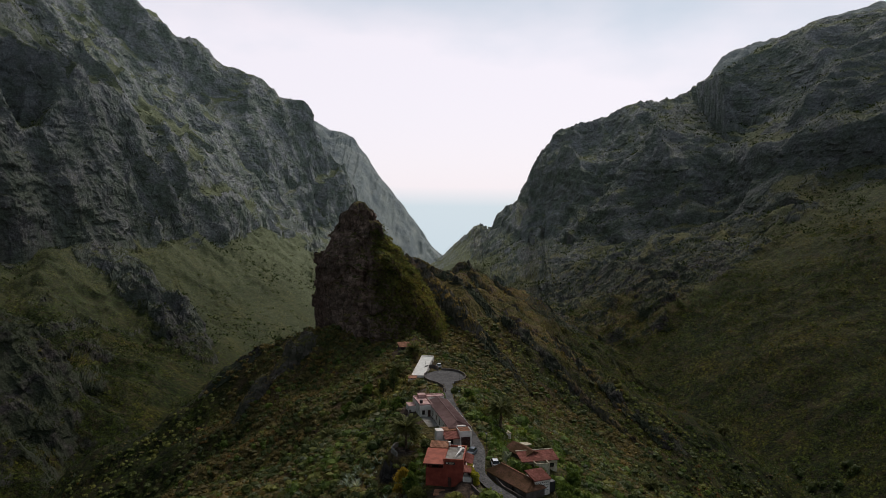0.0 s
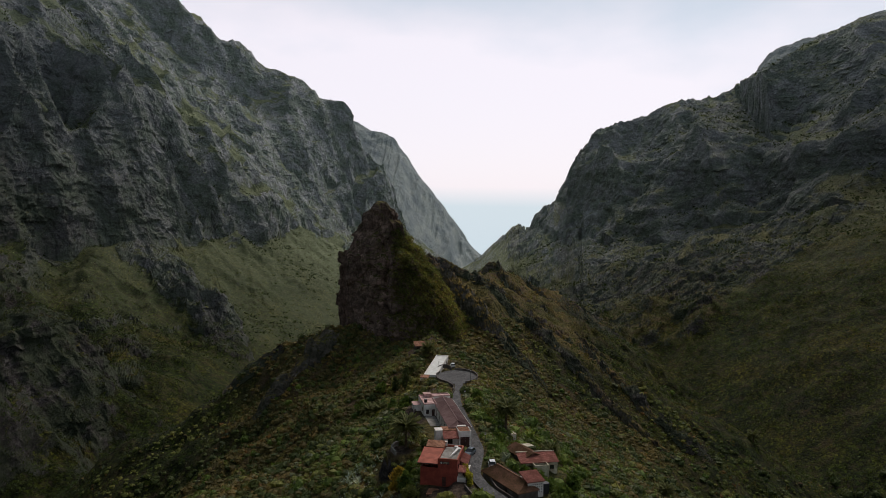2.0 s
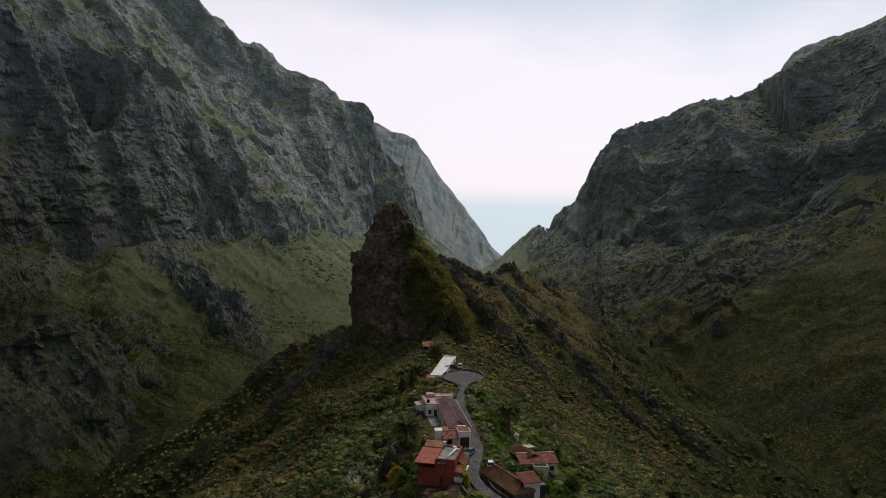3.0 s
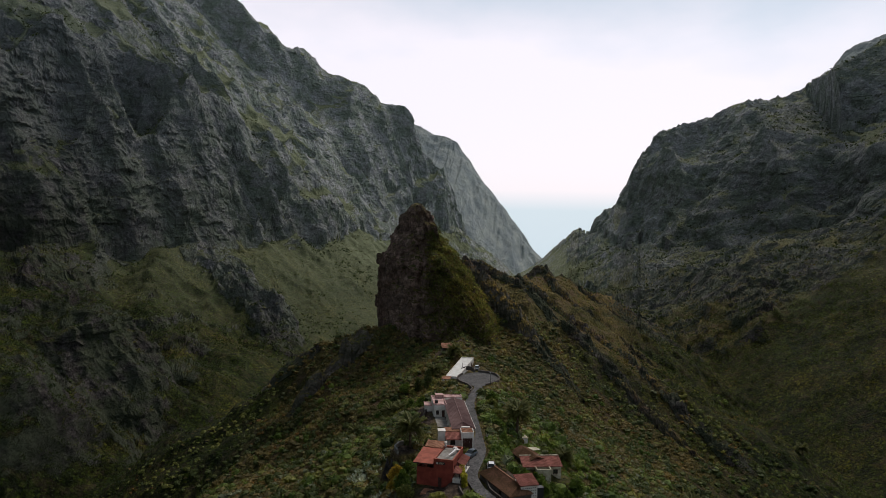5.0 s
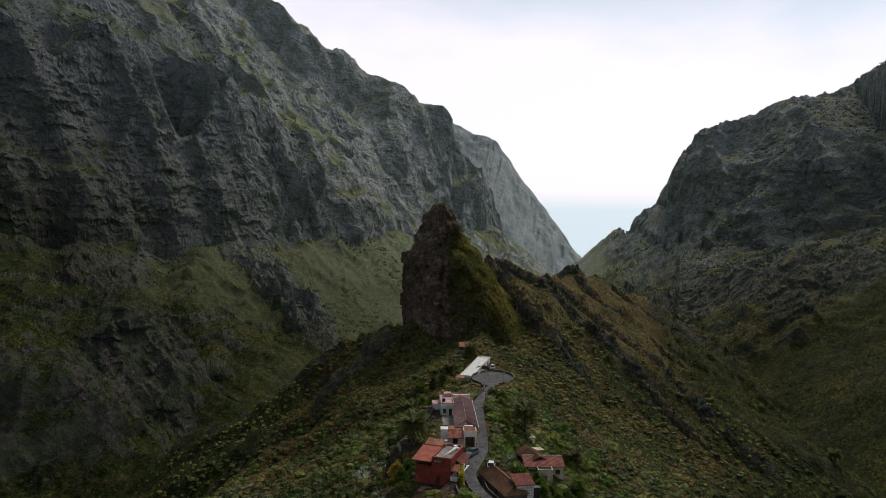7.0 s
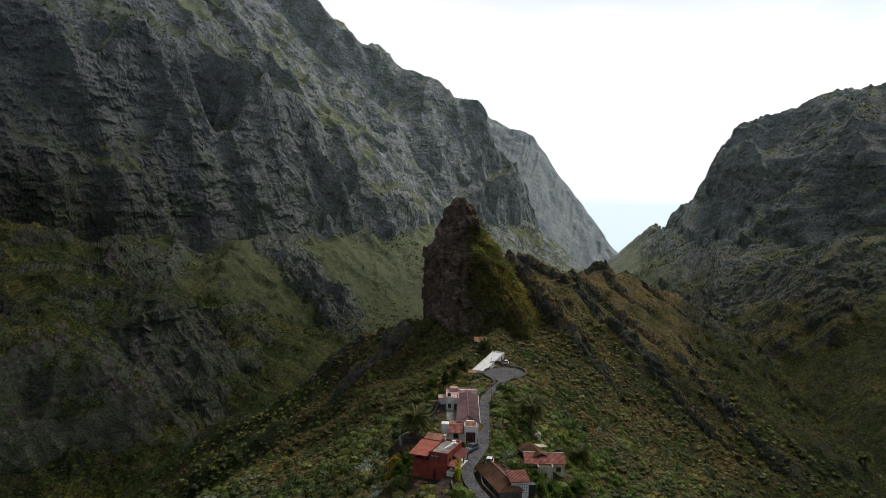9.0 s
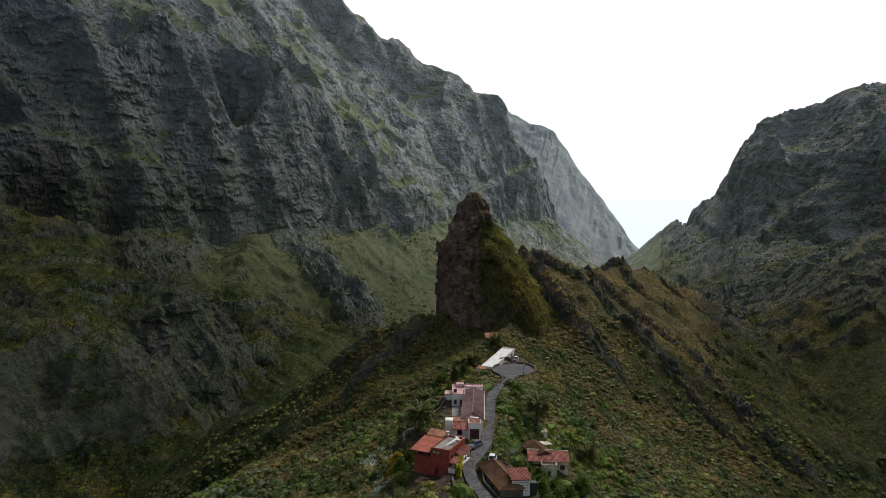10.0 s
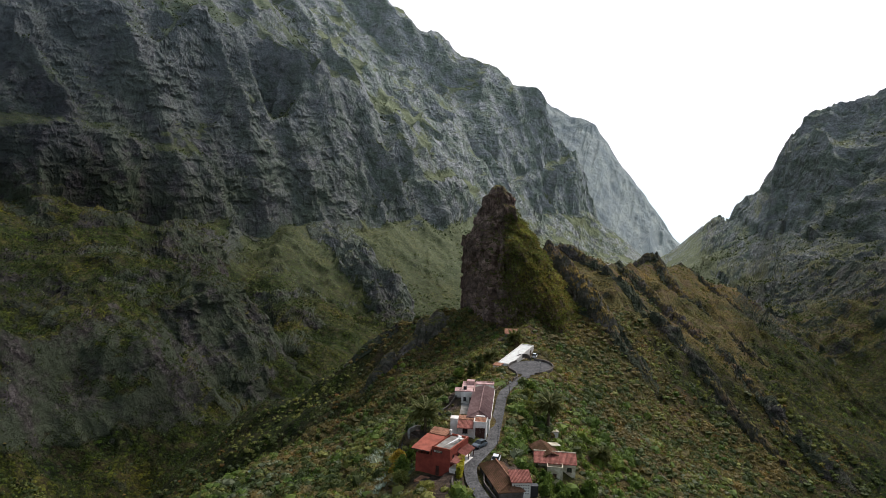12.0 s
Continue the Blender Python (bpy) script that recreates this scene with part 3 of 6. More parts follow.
# ---- ground sheet ----
def mesh_object(name, verts, faces, mat, smooth=False):
    me = bpy.data.meshes.new(name)
    me.from_pydata(verts, [], faces)
    me.materials.append(mat)
    if smooth:
        me.polygons.foreach_set("use_smooth", [True] * len(me.polygons))
    me.update()
    return new(name, me)


def grid_mesh(name, px, py, pz, mat, wrap=False, smooth=True):
    """A mesh from three arrays of rows by columns."""
    rows, cols = px.shape
    me = bpy.data.meshes.new(name)
    co = np.stack([px, py, pz], -1).reshape(-1, 3)
    i = np.arange(rows * cols).reshape(rows, cols)
    nxt = np.roll(i, -1, 1) if wrap else i[:, 1:]
    cur = i if wrap else i[:, :-1]
    quads = np.stack([cur[:-1], nxt[:-1], nxt[1:], cur[1:]], -1).reshape(-1, 4)
    me.vertices.add(len(co))
    me.vertices.foreach_set("co", co.ravel())
    me.loops.add(quads.size)
    me.loops.foreach_set("vertex_index", quads.ravel().astype(np.int32))
    me.polygons.add(len(quads))
    me.polygons.foreach_set("loop_start", np.arange(0, quads.size, 4, dtype=np.int32))
    me.polygons.foreach_set("use_smooth", np.full(len(quads), smooth))
    me.update(calc_edges=True)
    me.validate()
    me.materials.append(mat)
    return new(name, me)


def even_rings(az, count):
    """For each bearing the distances that split the slope, as it is seen from the middle, into even steps."""
    coarse = az[::3]
    r = np.concatenate([np.linspace(6, 90, 30)[:-1], np.geomspace(90, 2600, 900)[:-1], np.geomspace(2600, 4700, 30)])
    a, rr = np.meshgrid(coarse, r)
    z = land(25 + rr * np.sin(a), -30 + rr * np.cos(a))
    dz, dr = np.diff(z, axis=0), np.diff(rr, axis=0)
    mid = (rr[1:] + rr[:-1]) / 2
    step = np.hypot(1.3 * np.maximum(dz, -0.1 * dz), 0.16 * dr) / (mid + 60) + 0.0011 * dr / (mid + 60) * 60
    step = step * np.where(mid < 95, 0.25, np.where(mid > 2350, 0.3, 1.0))
    total = np.concatenate([np.zeros((1, len(coarse))), np.cumsum(step, axis=0)])
    total /= total[-1]
    k = np.array([0.25, 0.5, 0.25])
    for _ in range(1):
        total = k[0] * np.roll(total, 1, 1) + k[1] * total + k[2] * np.roll(total, -1, 1)
    want = np.linspace(0, 1, count)
    rings = np.stack([np.interp(want, total[:, j], r) for j in range(len(coarse))], 1)
    return np.stack([np.interp(az, np.append(coarse, coarse[0] + 2 * np.pi), np.append(row, row[0])) for row in rings])


def ground_sheet():
    az = np.radians(np.concatenate([np.linspace(-56, 40, 980), np.linspace(40, 304, 80)[1:-1]]))
    r = even_rings(az, 660)
    az = np.broadcast_to(az, r.shape)
    x, y = 25 + r * np.sin(az), -30 + r * np.cos(az)
    z = land(x, y)
    # ledges lean out of the steep faces
    far = smooth_step(330, 600, np.hypot(x, y))
    lump = 1.6 * fbm(x / 24, y / 24, z / 18, octaves=4, seed=90) + 2.2 * fbm(x / 60, y / 60, z / 34, octaves=2, seed=95) + 4.4 * blocks(x, y, z, 23, 17, 91) + 3.2 * blocks(x, y, z, 11, 8, 92) + 1.8 * blocks(x, y, z, 5.5, 4, 93) - 4.7
    bed = np.mod(z / 27 + 2.2 * fbm(x / 210, y / 210, z / 45, octaves=3, seed=99), 1)
    lump = lump + 2.2 * (smooth_step(0.0, 0.2, bed) - bed) * smooth_step(-0.1, 0.4, fbm(x / 90, y / 90, z / 60, octaves=2, seed=101))
    e = 16.0
    gx, gy = (land(x + e, y) - z) / e, (land(x, y + e) - z) / e
    slope = np.hypot(gx, gy)
    hold = np.maximum(smooth_step(0.55, 1.7, slope), 0.7 * crag_body(x, y)[0])
    jx, jy = -lump * hold * gx / (slope + 0.2), -lump * hold * gy / (slope + 0.2)
    cut = 0.36 * fbm(x / 45, y / 45, z / 30, octaves=4, seed=97)
    soil = 0.5 * (1 - smooth_step(330, 345, y)) * smooth_step(-190, -150, x)
    bare = np.maximum(smooth_step(1.15, 1.8, slope + cut - soil), np.maximum(smooth_step(0.1, 0.5, dike_body(x, y)[0]), 0.9 * smooth_step(0.2, 0.6, crag_body(x, y)[0])))
    stony = scree_at(x, y) * smooth_step(60, 120, x) * (1 - smooth_step(1700, 2100, y))
    bare = np.maximum(bare, stony * (0.75 + 0.9 * fbm(x / 40, y / 40, octaves=3, seed=68)))
    scar = smooth_step(-200, -250, x) * (1 - smooth_step(620, 900, y)) * smooth_step(-96, -76, z + 10 * value_noise(x / 30, y / 30, seed=73))
    bare = np.maximum(bare, scar * (0.5 + 1.3 * fbm(x / 34, y / 34, z / 16, octaves=4, seed=69)))
    bare = np.maximum(bare, smooth_step(1350, 1700, y) * (0.75 + 0.8 * fbm(x / 60, y / 60, z / 30, octaves=4, seed=71)))
    bare = np.maximum(bare, smooth_step(850, 1050, y) * smooth_step(70, 150, x) * (0.75 + 0.8 * fbm(x / 60, y / 60, z / 30, octaves=4, seed=72)))
    bare = np.clip(bare, 0, 1)
    # broken rock stands out of the scars on the gentler slopes too
    broken = far * bare * (1 - hold) * (2.8 * blocks(x + 0.6 * y, y, 0 * z, 15, 1, 94) + 2.0 * blocks(x + 0.6 * y, y, 0 * z, 7, 1, 96) + 1.2 * blocks(x, y, 0 * z, 3.2, 1, 98) - 2.4)
    z = z + broken
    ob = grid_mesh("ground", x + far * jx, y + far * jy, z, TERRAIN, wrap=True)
    ring = np.concatenate([bare, bare[:, :1]], 1)
    rocky = (ring[:-1, :-1] + ring[1:, :-1] + ring[:-1, 1:] + ring[1:, 1:]) / 4 > 0.4
    ob.data.polygons.foreach_set("use_smooth", ~rocky.ravel())
    ob.data.attributes.new("bare_rock", "FLOAT", "POINT").data.foreach_set("value", bare.ravel())
    dark_share = dark_scrub_at(x, y) * (1 - 0.5 * stony)
    worn = np.zeros(np.shape(x))
    for cx, cy, rx, ry in TRODDEN:
        worn = np.maximum(worn, 1 - smooth_step(0.8, 1.3, np.hypot((x - cx) / rx, (y - cy) / ry)))
    # where the ravine's shade is painted into the rock
    ob.data.attributes.new("shaded_rock", "FLOAT", "POINT").data.foreach_set("value", (scar * smooth_step(-0.5, 0.1, fbm(x / 70, y / 70, octaves=3, seed=70))).ravel())
    ob.data.attributes.new("trodden_earth", "FLOAT", "POINT").data.foreach_set("value", worn.ravel())
    ob.data.attributes.new("dark_scrub", "FLOAT", "POINT").data.foreach_set("value", dark_share.ravel())
    return tagged(ob, "steep basalt valley walls and scrub-covered ridge", "hillside", kind="structure")


ground = ground_sheet()


# ---- rock pinnacle and far mountains ----
def rock_pinnacle():
    """The dark plug of basalt that rises from the ridge."""
    levels = np.linspace(-26, 61.5, 160)
    table = np.array([(-26, -67, 2, 330, 396), (0, -65, -3, 334, 390), (12, -64.5, -9, 336, 386), (22, -64, -16, 339, 382), (33, -62.5, -24, 342, 376),
                      (39, -58.5, -29.5, 345, 369), (46, -54.3, -33.8, 348, 366), (50, -52, -35, 349, 365), (55, -50, -36.3, 350.5, 364), (58, -48.6, -38, 351.5, 362), (61.5, -46.5, -41, 353, 360)])
    xl, xr, yf, yb = (np.interp(levels, table[:, 0], table[:, i])[:, None] for i in range(1, 5))
    a = np.linspace(0, 2 * np.pi, 330, endpoint=False)[None, :]
    p = 0.66
    cx, cy = np.sign(np.cos(a)) * np.abs(np.cos(a)) ** p, np.sign(np.sin(a)) * np.abs(np.sin(a)) ** p
    x, y = (xl + xr) / 2 + (xr - xl) / 2 * cx, (yf + yb) / 2 + (yb - yf) / 2 * cy
    z = np.broadcast_to(levels[:, None], x.shape).copy()
    top = smooth_step(61.5, 52, levels)[:, None]
    push = 1.5 * ridged(x / 12, y / 12, z / 60, octaves=2, seed=101) + 0.8 * ridged(x / 4, y / 4, z / 16, octaves=3, seed=104) + 0.6 * fbm(x / 5, y / 5, z / 4, octaves=3, seed=103) - 1.0
    push = push + 3.3 * blocks(x, y, z, 5.5, 11.0, 105) + 2.0 * blocks(x, y, z, 2.2, 3.6, 106) - 2.5
    push = push * (0.35 + 0.65 * top)
    push = push - 4.5 * np.exp(-((x + 37.5) / 1.2) ** 2) * (cy < 0) * smooth_step(40, 24, z)
    nx, ny = cx / np.hypot(cx, cy), cy / np.hypot(cx, cy)
    x, y = x + nx * push, y + ny * push
    z = z + 1.4 * fbm(x / 6, y / 6, z / 6, octaves=3, seed=107)
    # the plug is a fin that runs slantwise: its one end lies back, its shoulder comes forward; scaled about the first
    # camera place to keep its outline in that view
    back = np.interp(x, [-67, -58, -46, -34, -22, -3], [38, 18, 0, -10, -26, -34])
    k = 1 + back / 358
    x, y, z = 0.4 + (x - 0.4) * k, y + back, 59.3 + (z - 59.3) * k
    cap = np.full((1, x.shape[1]), 1.0)
    x = np.concatenate([x, cap * x[-1].mean()])
    y = np.concatenate([y, cap * y[-1].mean()])
    z = np.concatenate([z, cap * (z[-1].mean() + 0.8)])
    ob = grid_mesh("rock_pinnacle", x, y, z, PLUG_ROCK, wrap=True, smooth=False)
    grown = -1.1 * smooth_step(-37, -26, x + 3 * fbm(x / 8, y / 8, z / 8, octaves=3, seed=108)) * (1 - smooth_step(48, 56, z))
    ob.data.attributes.new("bare_rock", "FLOAT", "POINT").data.foreach_set("value", grown.ravel())
    return tagged(ob, "dark brown basalt rock pinnacle on the ridge", "rock")


def far_ridge(name, spine, slope, reach, seed, mat, label):
    """A distant mountain: a crest line with ribbed flanks on both sides."""
    pts = np.array(spine, float)
    s = np.linspace(0, len(pts) - 1, 170)
    cx, cy, cz = (np.interp(s, np.arange(len(pts)), pts[:, i]) for i in range(3))
    d = np.concatenate([-np.geomspace(reach, 3, 60), [0], np.geomspace(3, reach * 0.7, 26)])[:, None]
    x, y = cx[None, :] + 0 * d, cy[None, :] + d
    rib = ridged(x / 150, y / 260, octaves=5, seed=seed)
    z = cz[None, :] - np.abs(d) * slope + (12 * rib * smooth_step(0, 120, np.abs(d))) + 7 * fbm(x / 40, y / 40, octaves=3, seed=seed + 2)
    z = z + 16 * (ridged(x / 60, z / 200, octaves=3, seed=seed + 5)) * smooth_step(0, 60, np.abs(d))
    return tagged(grid_mesh(name, x, y, z, mat), label, "mountain", kind="structure")


rock_pinnacle()


def rock_rib(line, label, seed):
    """A jointed wall of dike rock that follows a line down the flank."""
    pts = np.array(line, float)
    s = np.concatenate([[0], np.cumsum(np.hypot(*np.diff(pts[:, :2], axis=0).T))])
    q = np.linspace(0, s[-1], max(8, int(s[-1] / 0.8)))
    x, y, h = (np.interp(q, s, pts[:, i]) for i in range(3))
    for _ in range(6):
        x[1:-1], y[1:-1] = (x[:-2] + 2 * x[1:-1] + x[2:]) / 4, (y[:-2] + 2 * y[1:-1] + y[2:]) / 4
    d = np.stack([np.gradient(x), np.gradient(y)], 1)
    d /= np.linalg.norm(d, axis=1)[:, None]
    h = np.maximum(h, 0.2) * (0.75 + 0.5 * blocks(x, y, 0 * x, 9, 1, seed)) * smooth_step(0, 6, q) * (1 - smooth_step(s[-1] - 8, s[-1], q))
    base = land(x, y, 0.0)
    a = np.linspace(-1, 1, 30)[None, :]
    wide = (1.6 + 0.36 * h)[:, None]
    px = x[:, None] + d[:, 1:2] * a * wide
    py = y[:, None] - d[:, 0:1] * a * wide
    pz = base[:, None] - 3.5 + (h[:, None] + 3.5) * (1 - np.abs(a) ** 3.2)
    up = smooth_step(0.2, 1.0, np.abs(a))
    k = 1.5 * blocks(px, py, pz, 3.4, 5.0, seed + 1) + 0.8 * blocks(px, py, pz, 1.5, 2.2, seed + 2) + 0.8 * fbm(px / 6, py / 6, pz / 6, octaves=3, seed=seed + 3) - 0.9
    px, py = px + d[:, 1:2] * np.sign(a) * up * k, py - d[:, 0:1] * np.sign(a) * up * k
    pz = pz + (1 - up) * (k + 0.4 * h[:, None] * 0.3 * fbm(px / 4, py / 4, octaves=3, seed=seed + 4))
    return tagged(grid_mesh("rock_rib", px, py, pz, RIB_ROCK, smooth=False), label, "rock", "rock ribs on the ridge")


for k, line in enumerate(DIKES):
    rock_rib(line, "jagged dark basalt rib running down the ridge flank", 500 + 10 * k)
rock_rib([(-60, 335, 6), (-68, 329, 9), (-77, 320, 9), (-86, 312, 6), (-94, 304, 3)], "dark basalt outcrop below the pinnacle", 580)
rock_rib([(-5, 440, 2), (-14, 424, 3), (-22, 411, 3)], "dark rock teeth on the crest behind the pinnacle", 590)
rock_rib([(0, 600, 5), (7, 606, 10), (16, 611, 11), (24, 616, 9), (32, 622, 4)], "massive dark basalt block on the crest of the ridge", 600)


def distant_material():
    m, n, l, b = material("distant_haze_grey_slopes", 1.0)
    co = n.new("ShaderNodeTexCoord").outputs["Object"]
    # the pale grey-blue carries the haze of distance in the base colour
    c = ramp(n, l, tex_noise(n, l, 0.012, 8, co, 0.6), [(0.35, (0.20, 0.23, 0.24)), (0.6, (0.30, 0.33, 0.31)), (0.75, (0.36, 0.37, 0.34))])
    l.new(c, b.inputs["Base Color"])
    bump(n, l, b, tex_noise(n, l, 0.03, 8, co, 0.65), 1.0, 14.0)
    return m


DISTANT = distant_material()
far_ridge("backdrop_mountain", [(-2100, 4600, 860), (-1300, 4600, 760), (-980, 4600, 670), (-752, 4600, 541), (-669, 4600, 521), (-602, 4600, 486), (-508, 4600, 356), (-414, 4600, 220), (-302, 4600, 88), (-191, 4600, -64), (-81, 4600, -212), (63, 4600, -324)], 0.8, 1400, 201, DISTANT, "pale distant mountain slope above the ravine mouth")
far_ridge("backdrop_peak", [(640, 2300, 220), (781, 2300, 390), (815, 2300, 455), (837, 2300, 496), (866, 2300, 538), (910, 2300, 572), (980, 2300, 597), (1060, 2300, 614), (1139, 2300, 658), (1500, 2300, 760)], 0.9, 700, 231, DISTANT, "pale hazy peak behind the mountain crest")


# ---- village materials ----
def plain_material(name, colour, rough=0.8, vary=0.25, scale=1.5, stain=(0.5, 0.45, 0.4), relief=0.02, metal=0.0):
    """One colour with stains at a large and grain at a small scale."""
    m, n, l, b = material(name, rough)
    co = n.new("ShaderNodeTexCoord").outputs["Object"]
    lo = tuple(c * (1 - vary) for c in colour)
    hi = tuple(min(c * (1 + vary), 0.85) for c in colour)
    c = ramp(n, l, tex_noise(n, l, scale * 6, 6, co, 0.65), [(0.3, lo), (0.7, hi)])
    d = ramp(n, l, tex_noise(n, l, scale * 0.5, 6, co, 0.6), [(0.42, stain), (0.6, (1, 1, 1))])
    l.new(mix(n, l, 0.75, c, mix(n, l, 1.0, c, d, "MULTIPLY")), b.inputs["Base Color"])
    b.inputs["Metallic"].default_value = metal
    bump(n, l, b, tex_noise(n, l, scale * 8, 5, co), 0.5, relief)
    return m


WHITE_WALL = plain_material("whitewashed_plaster", (0.74, 0.71, 0.67), 0.9, 0.12, stain=(0.75, 0.72, 0.68))
CREAM_WALL = plain_material("cream_plaster", (0.55, 0.51, 0.39), 0.9)
RED_WALL = plain_material("brick_red_painted_plaster", (0.26, 0.055, 0.036), 0.85, 0.18, stain=(0.65, 0.6, 0.6))
RED_SHEET = plain_material("red_painted_roof", (0.33, 0.085, 0.05), 0.75, 0.2, stain=(0.6, 0.55, 0.5))
ORANGE_TILE = plain_material("weathered_orange_roof_tiles", (0.35, 0.175, 0.108), 0.9, 0.45, 1.2)
RED_TILE = plain_material("faded_red_roof_tiles", (0.31, 0.12, 0.095), 0.9, 0.35, 1.2)
BROWN_TILE = plain_material("old_brown_roof_tiles", (0.185, 0.095, 0.060), 0.95, 0.55, 0.9, (0.45, 0.5, 0.3))
MAROON_TILE = plain_material("maroon_roof_tiles", (0.235, 0.148, 0.138), 0.9, 0.3, 0.8, (0.7, 0.66, 0.64))
PINK_DECK = plain_material("pink_roof_terrace", (0.56, 0.37, 0.35), 0.9)
GREY_DECK = plain_material("grey_cement_roof", (0.26, 0.25, 0.23), 0.9, 0.3)
WHITE_DECK = plain_material("white_painted_flat_roof", (0.66, 0.67, 0.64), 0.85, 0.1, stain=(0.82, 0.8, 0.78))
BROWN_WOOD = plain_material("dark_brown_wood", (0.075, 0.034, 0.026), 0.6, 0.3)
DARK_METAL = plain_material("dark_painted_metal", (0.03, 0.03, 0.032), 0.5, 0.2)
STONE = plain_material("grey_volcanic_masonry", (0.12, 0.105, 0.095), 0.95, 0.45, 1.2, relief=0.08)
CLOTH = plain_material("white_awning_cloth", (0.75, 0.75, 0.74), 0.8, 0.06)
TYRE = plain_material("black_rubber", (0.02, 0.02, 0.02), 0.8, 0.1)
RIM = plain_material("grey_alloy", (0.4, 0.4, 0.4), 0.35, 0.1, metal=0.8)
CAR_DARK = plain_material("dark_grey_car_paint", (0.11, 0.13, 0.15), 0.22, 0.05, stain=(0.85, 0.85, 0.85), relief=0.0)
CAR_WHITE = plain_material("white_car_paint", (0.70, 0.71, 0.72), 0.3, 0.04, stain=(0.9, 0.9, 0.9), relief=0.0)
LAMP_GLASS = plain_material("frosted_lamp_glass", (0.7, 0.7, 0.66), 0.4, 0.05)
BARK = plain_material("fibrous_palm_bark", (0.13, 0.095, 0.065), 0.95, 0.4, 2.0, relief=0.06)
TWIG = plain_material("brown_tree_bark", (0.10, 0.075, 0.055), 0.95, 0.4, 2.0, relief=0.04)


def glass_material():
    m, n, l, b = material("dark_window_glass", 0.08)
    b.inputs["Base Color"].default_value = (0.018, 0.022, 0.025, 1)
    b.inputs["Specular IOR Level"].default_value = 0.5
    return m


GLASS = glass_material()


def road_material():
    m, n, l, b = material("grey_cobbled_road", 0.9)
    co = n.new("ShaderNodeTexCoord").outputs["Object"]
    v = n.new("ShaderNodeTexVoronoi")
    v.inputs["Scale"].default_value = 3.2
    l.new(co, v.inputs["Vector"])
    c = ramp(n, l, v.outputs["Color"], [(0.1, (0.036, 0.036, 0.038)), (0.9, (0.118, 0.115, 0.113))])
    d = ramp(n, l, tex_noise(n, l, 0.35, 6, co, 0.6), [(0.38, (0.6, 0.6, 0.6)), (0.62, (1.15, 1.15, 1.15))])
    l.new(mix(n, l, 1.0, c, d, "MULTIPLY"), b.inputs["Base Color"])
    bump(n, l, b, v.outputs["Distance"], 0.5, 0.03)
    return m


COBBLES = road_material()


# ---- building blocks ----
def part(name, bm, mat, parent, label=""):
    """One mesh under a thing or a part."""
    me = bpy.data.meshes.new(name)
    bmesh.ops.recalc_face_normals(bm, faces=bm.faces)
    bm.to_mesh(me)
    bm.free()
    me.materials.append(mat)
    ob = new(name, me)
    ob.parent = parent
    return tagged(ob, label) if label else ob


def thing(name, m, label, category, group=""):
    ob = new(name)
    ob.matrix_world = m
    ob.empty_display_size = 0.3
    return tagged(ob, label, category, group)


def box(bm, x0, x1, y0, y1, z0, z1, top=None):
    """A box; top shrinks its upper face by so much on x and y."""
    a, b = top or (0, 0)
    v = [bm.verts.new(p) for p in ((x0, y0, z0), (x1, y0, z0), (x1, y1, z0), (x0, y1, z0), (x0 + a, y0 + b, z1), (x1 - a, y0 + b, z1), (x1 - a, y1 - b, z1), (x0 + a, y1 - b, z1))]
    for f in ((0, 3, 2, 1), (4, 5, 6, 7), (0, 1, 5, 4), (1, 2, 6, 5), (2, 3, 7, 6), (3, 0, 4, 7)):
        bm.faces.new([v[i] for i in f])
    return bm


def boxes(*rows):
    bm = bmesh.new()
    for r in rows:
        box(bm, *r)
    return bm


def rod(bm, p, q, r0, r1=None, sides=8):
    """A round bar from p to q."""
    p, q = Vector(p), Vector(q)
    r1 = r0 if r1 is None else r1
    z = (q - p).normalized()
    x = z.orthogonal().normalized()
    y = z.cross(x)
    rings = []
    for c, r in ((p, r0), (q, r1)):
        rings.append([bm.verts.new(c + (x * math.cos(2 * math.pi * i / sides) + y * math.sin(2 * math.pi * i / sides)) * r) for i in range(sides)])
    for i in range(sides):
        bm.faces.new((rings[0][i], rings[0][(i + 1) % sides], rings[1][(i + 1) % sides], rings[1][i]))
    bm.faces.new(rings[0][::-1])
    bm.faces.new(rings[1])
    return bm


def sheet(corners, thick):
    """A slab between four corners, thick downwards."""
    bm = bmesh.new()
    up = [bm.verts.new(c) for c in corners]
    dn = [bm.verts.new((c[0], c[1], c[2] - thick)) for c in corners]
    bm.faces.new(up)
    bm.faces.new(dn[::-1])
    for i in range(4):
        bm.faces.new((up[i], dn[i], dn[(i + 1) % 4], up[(i + 1) % 4]))
    return bm


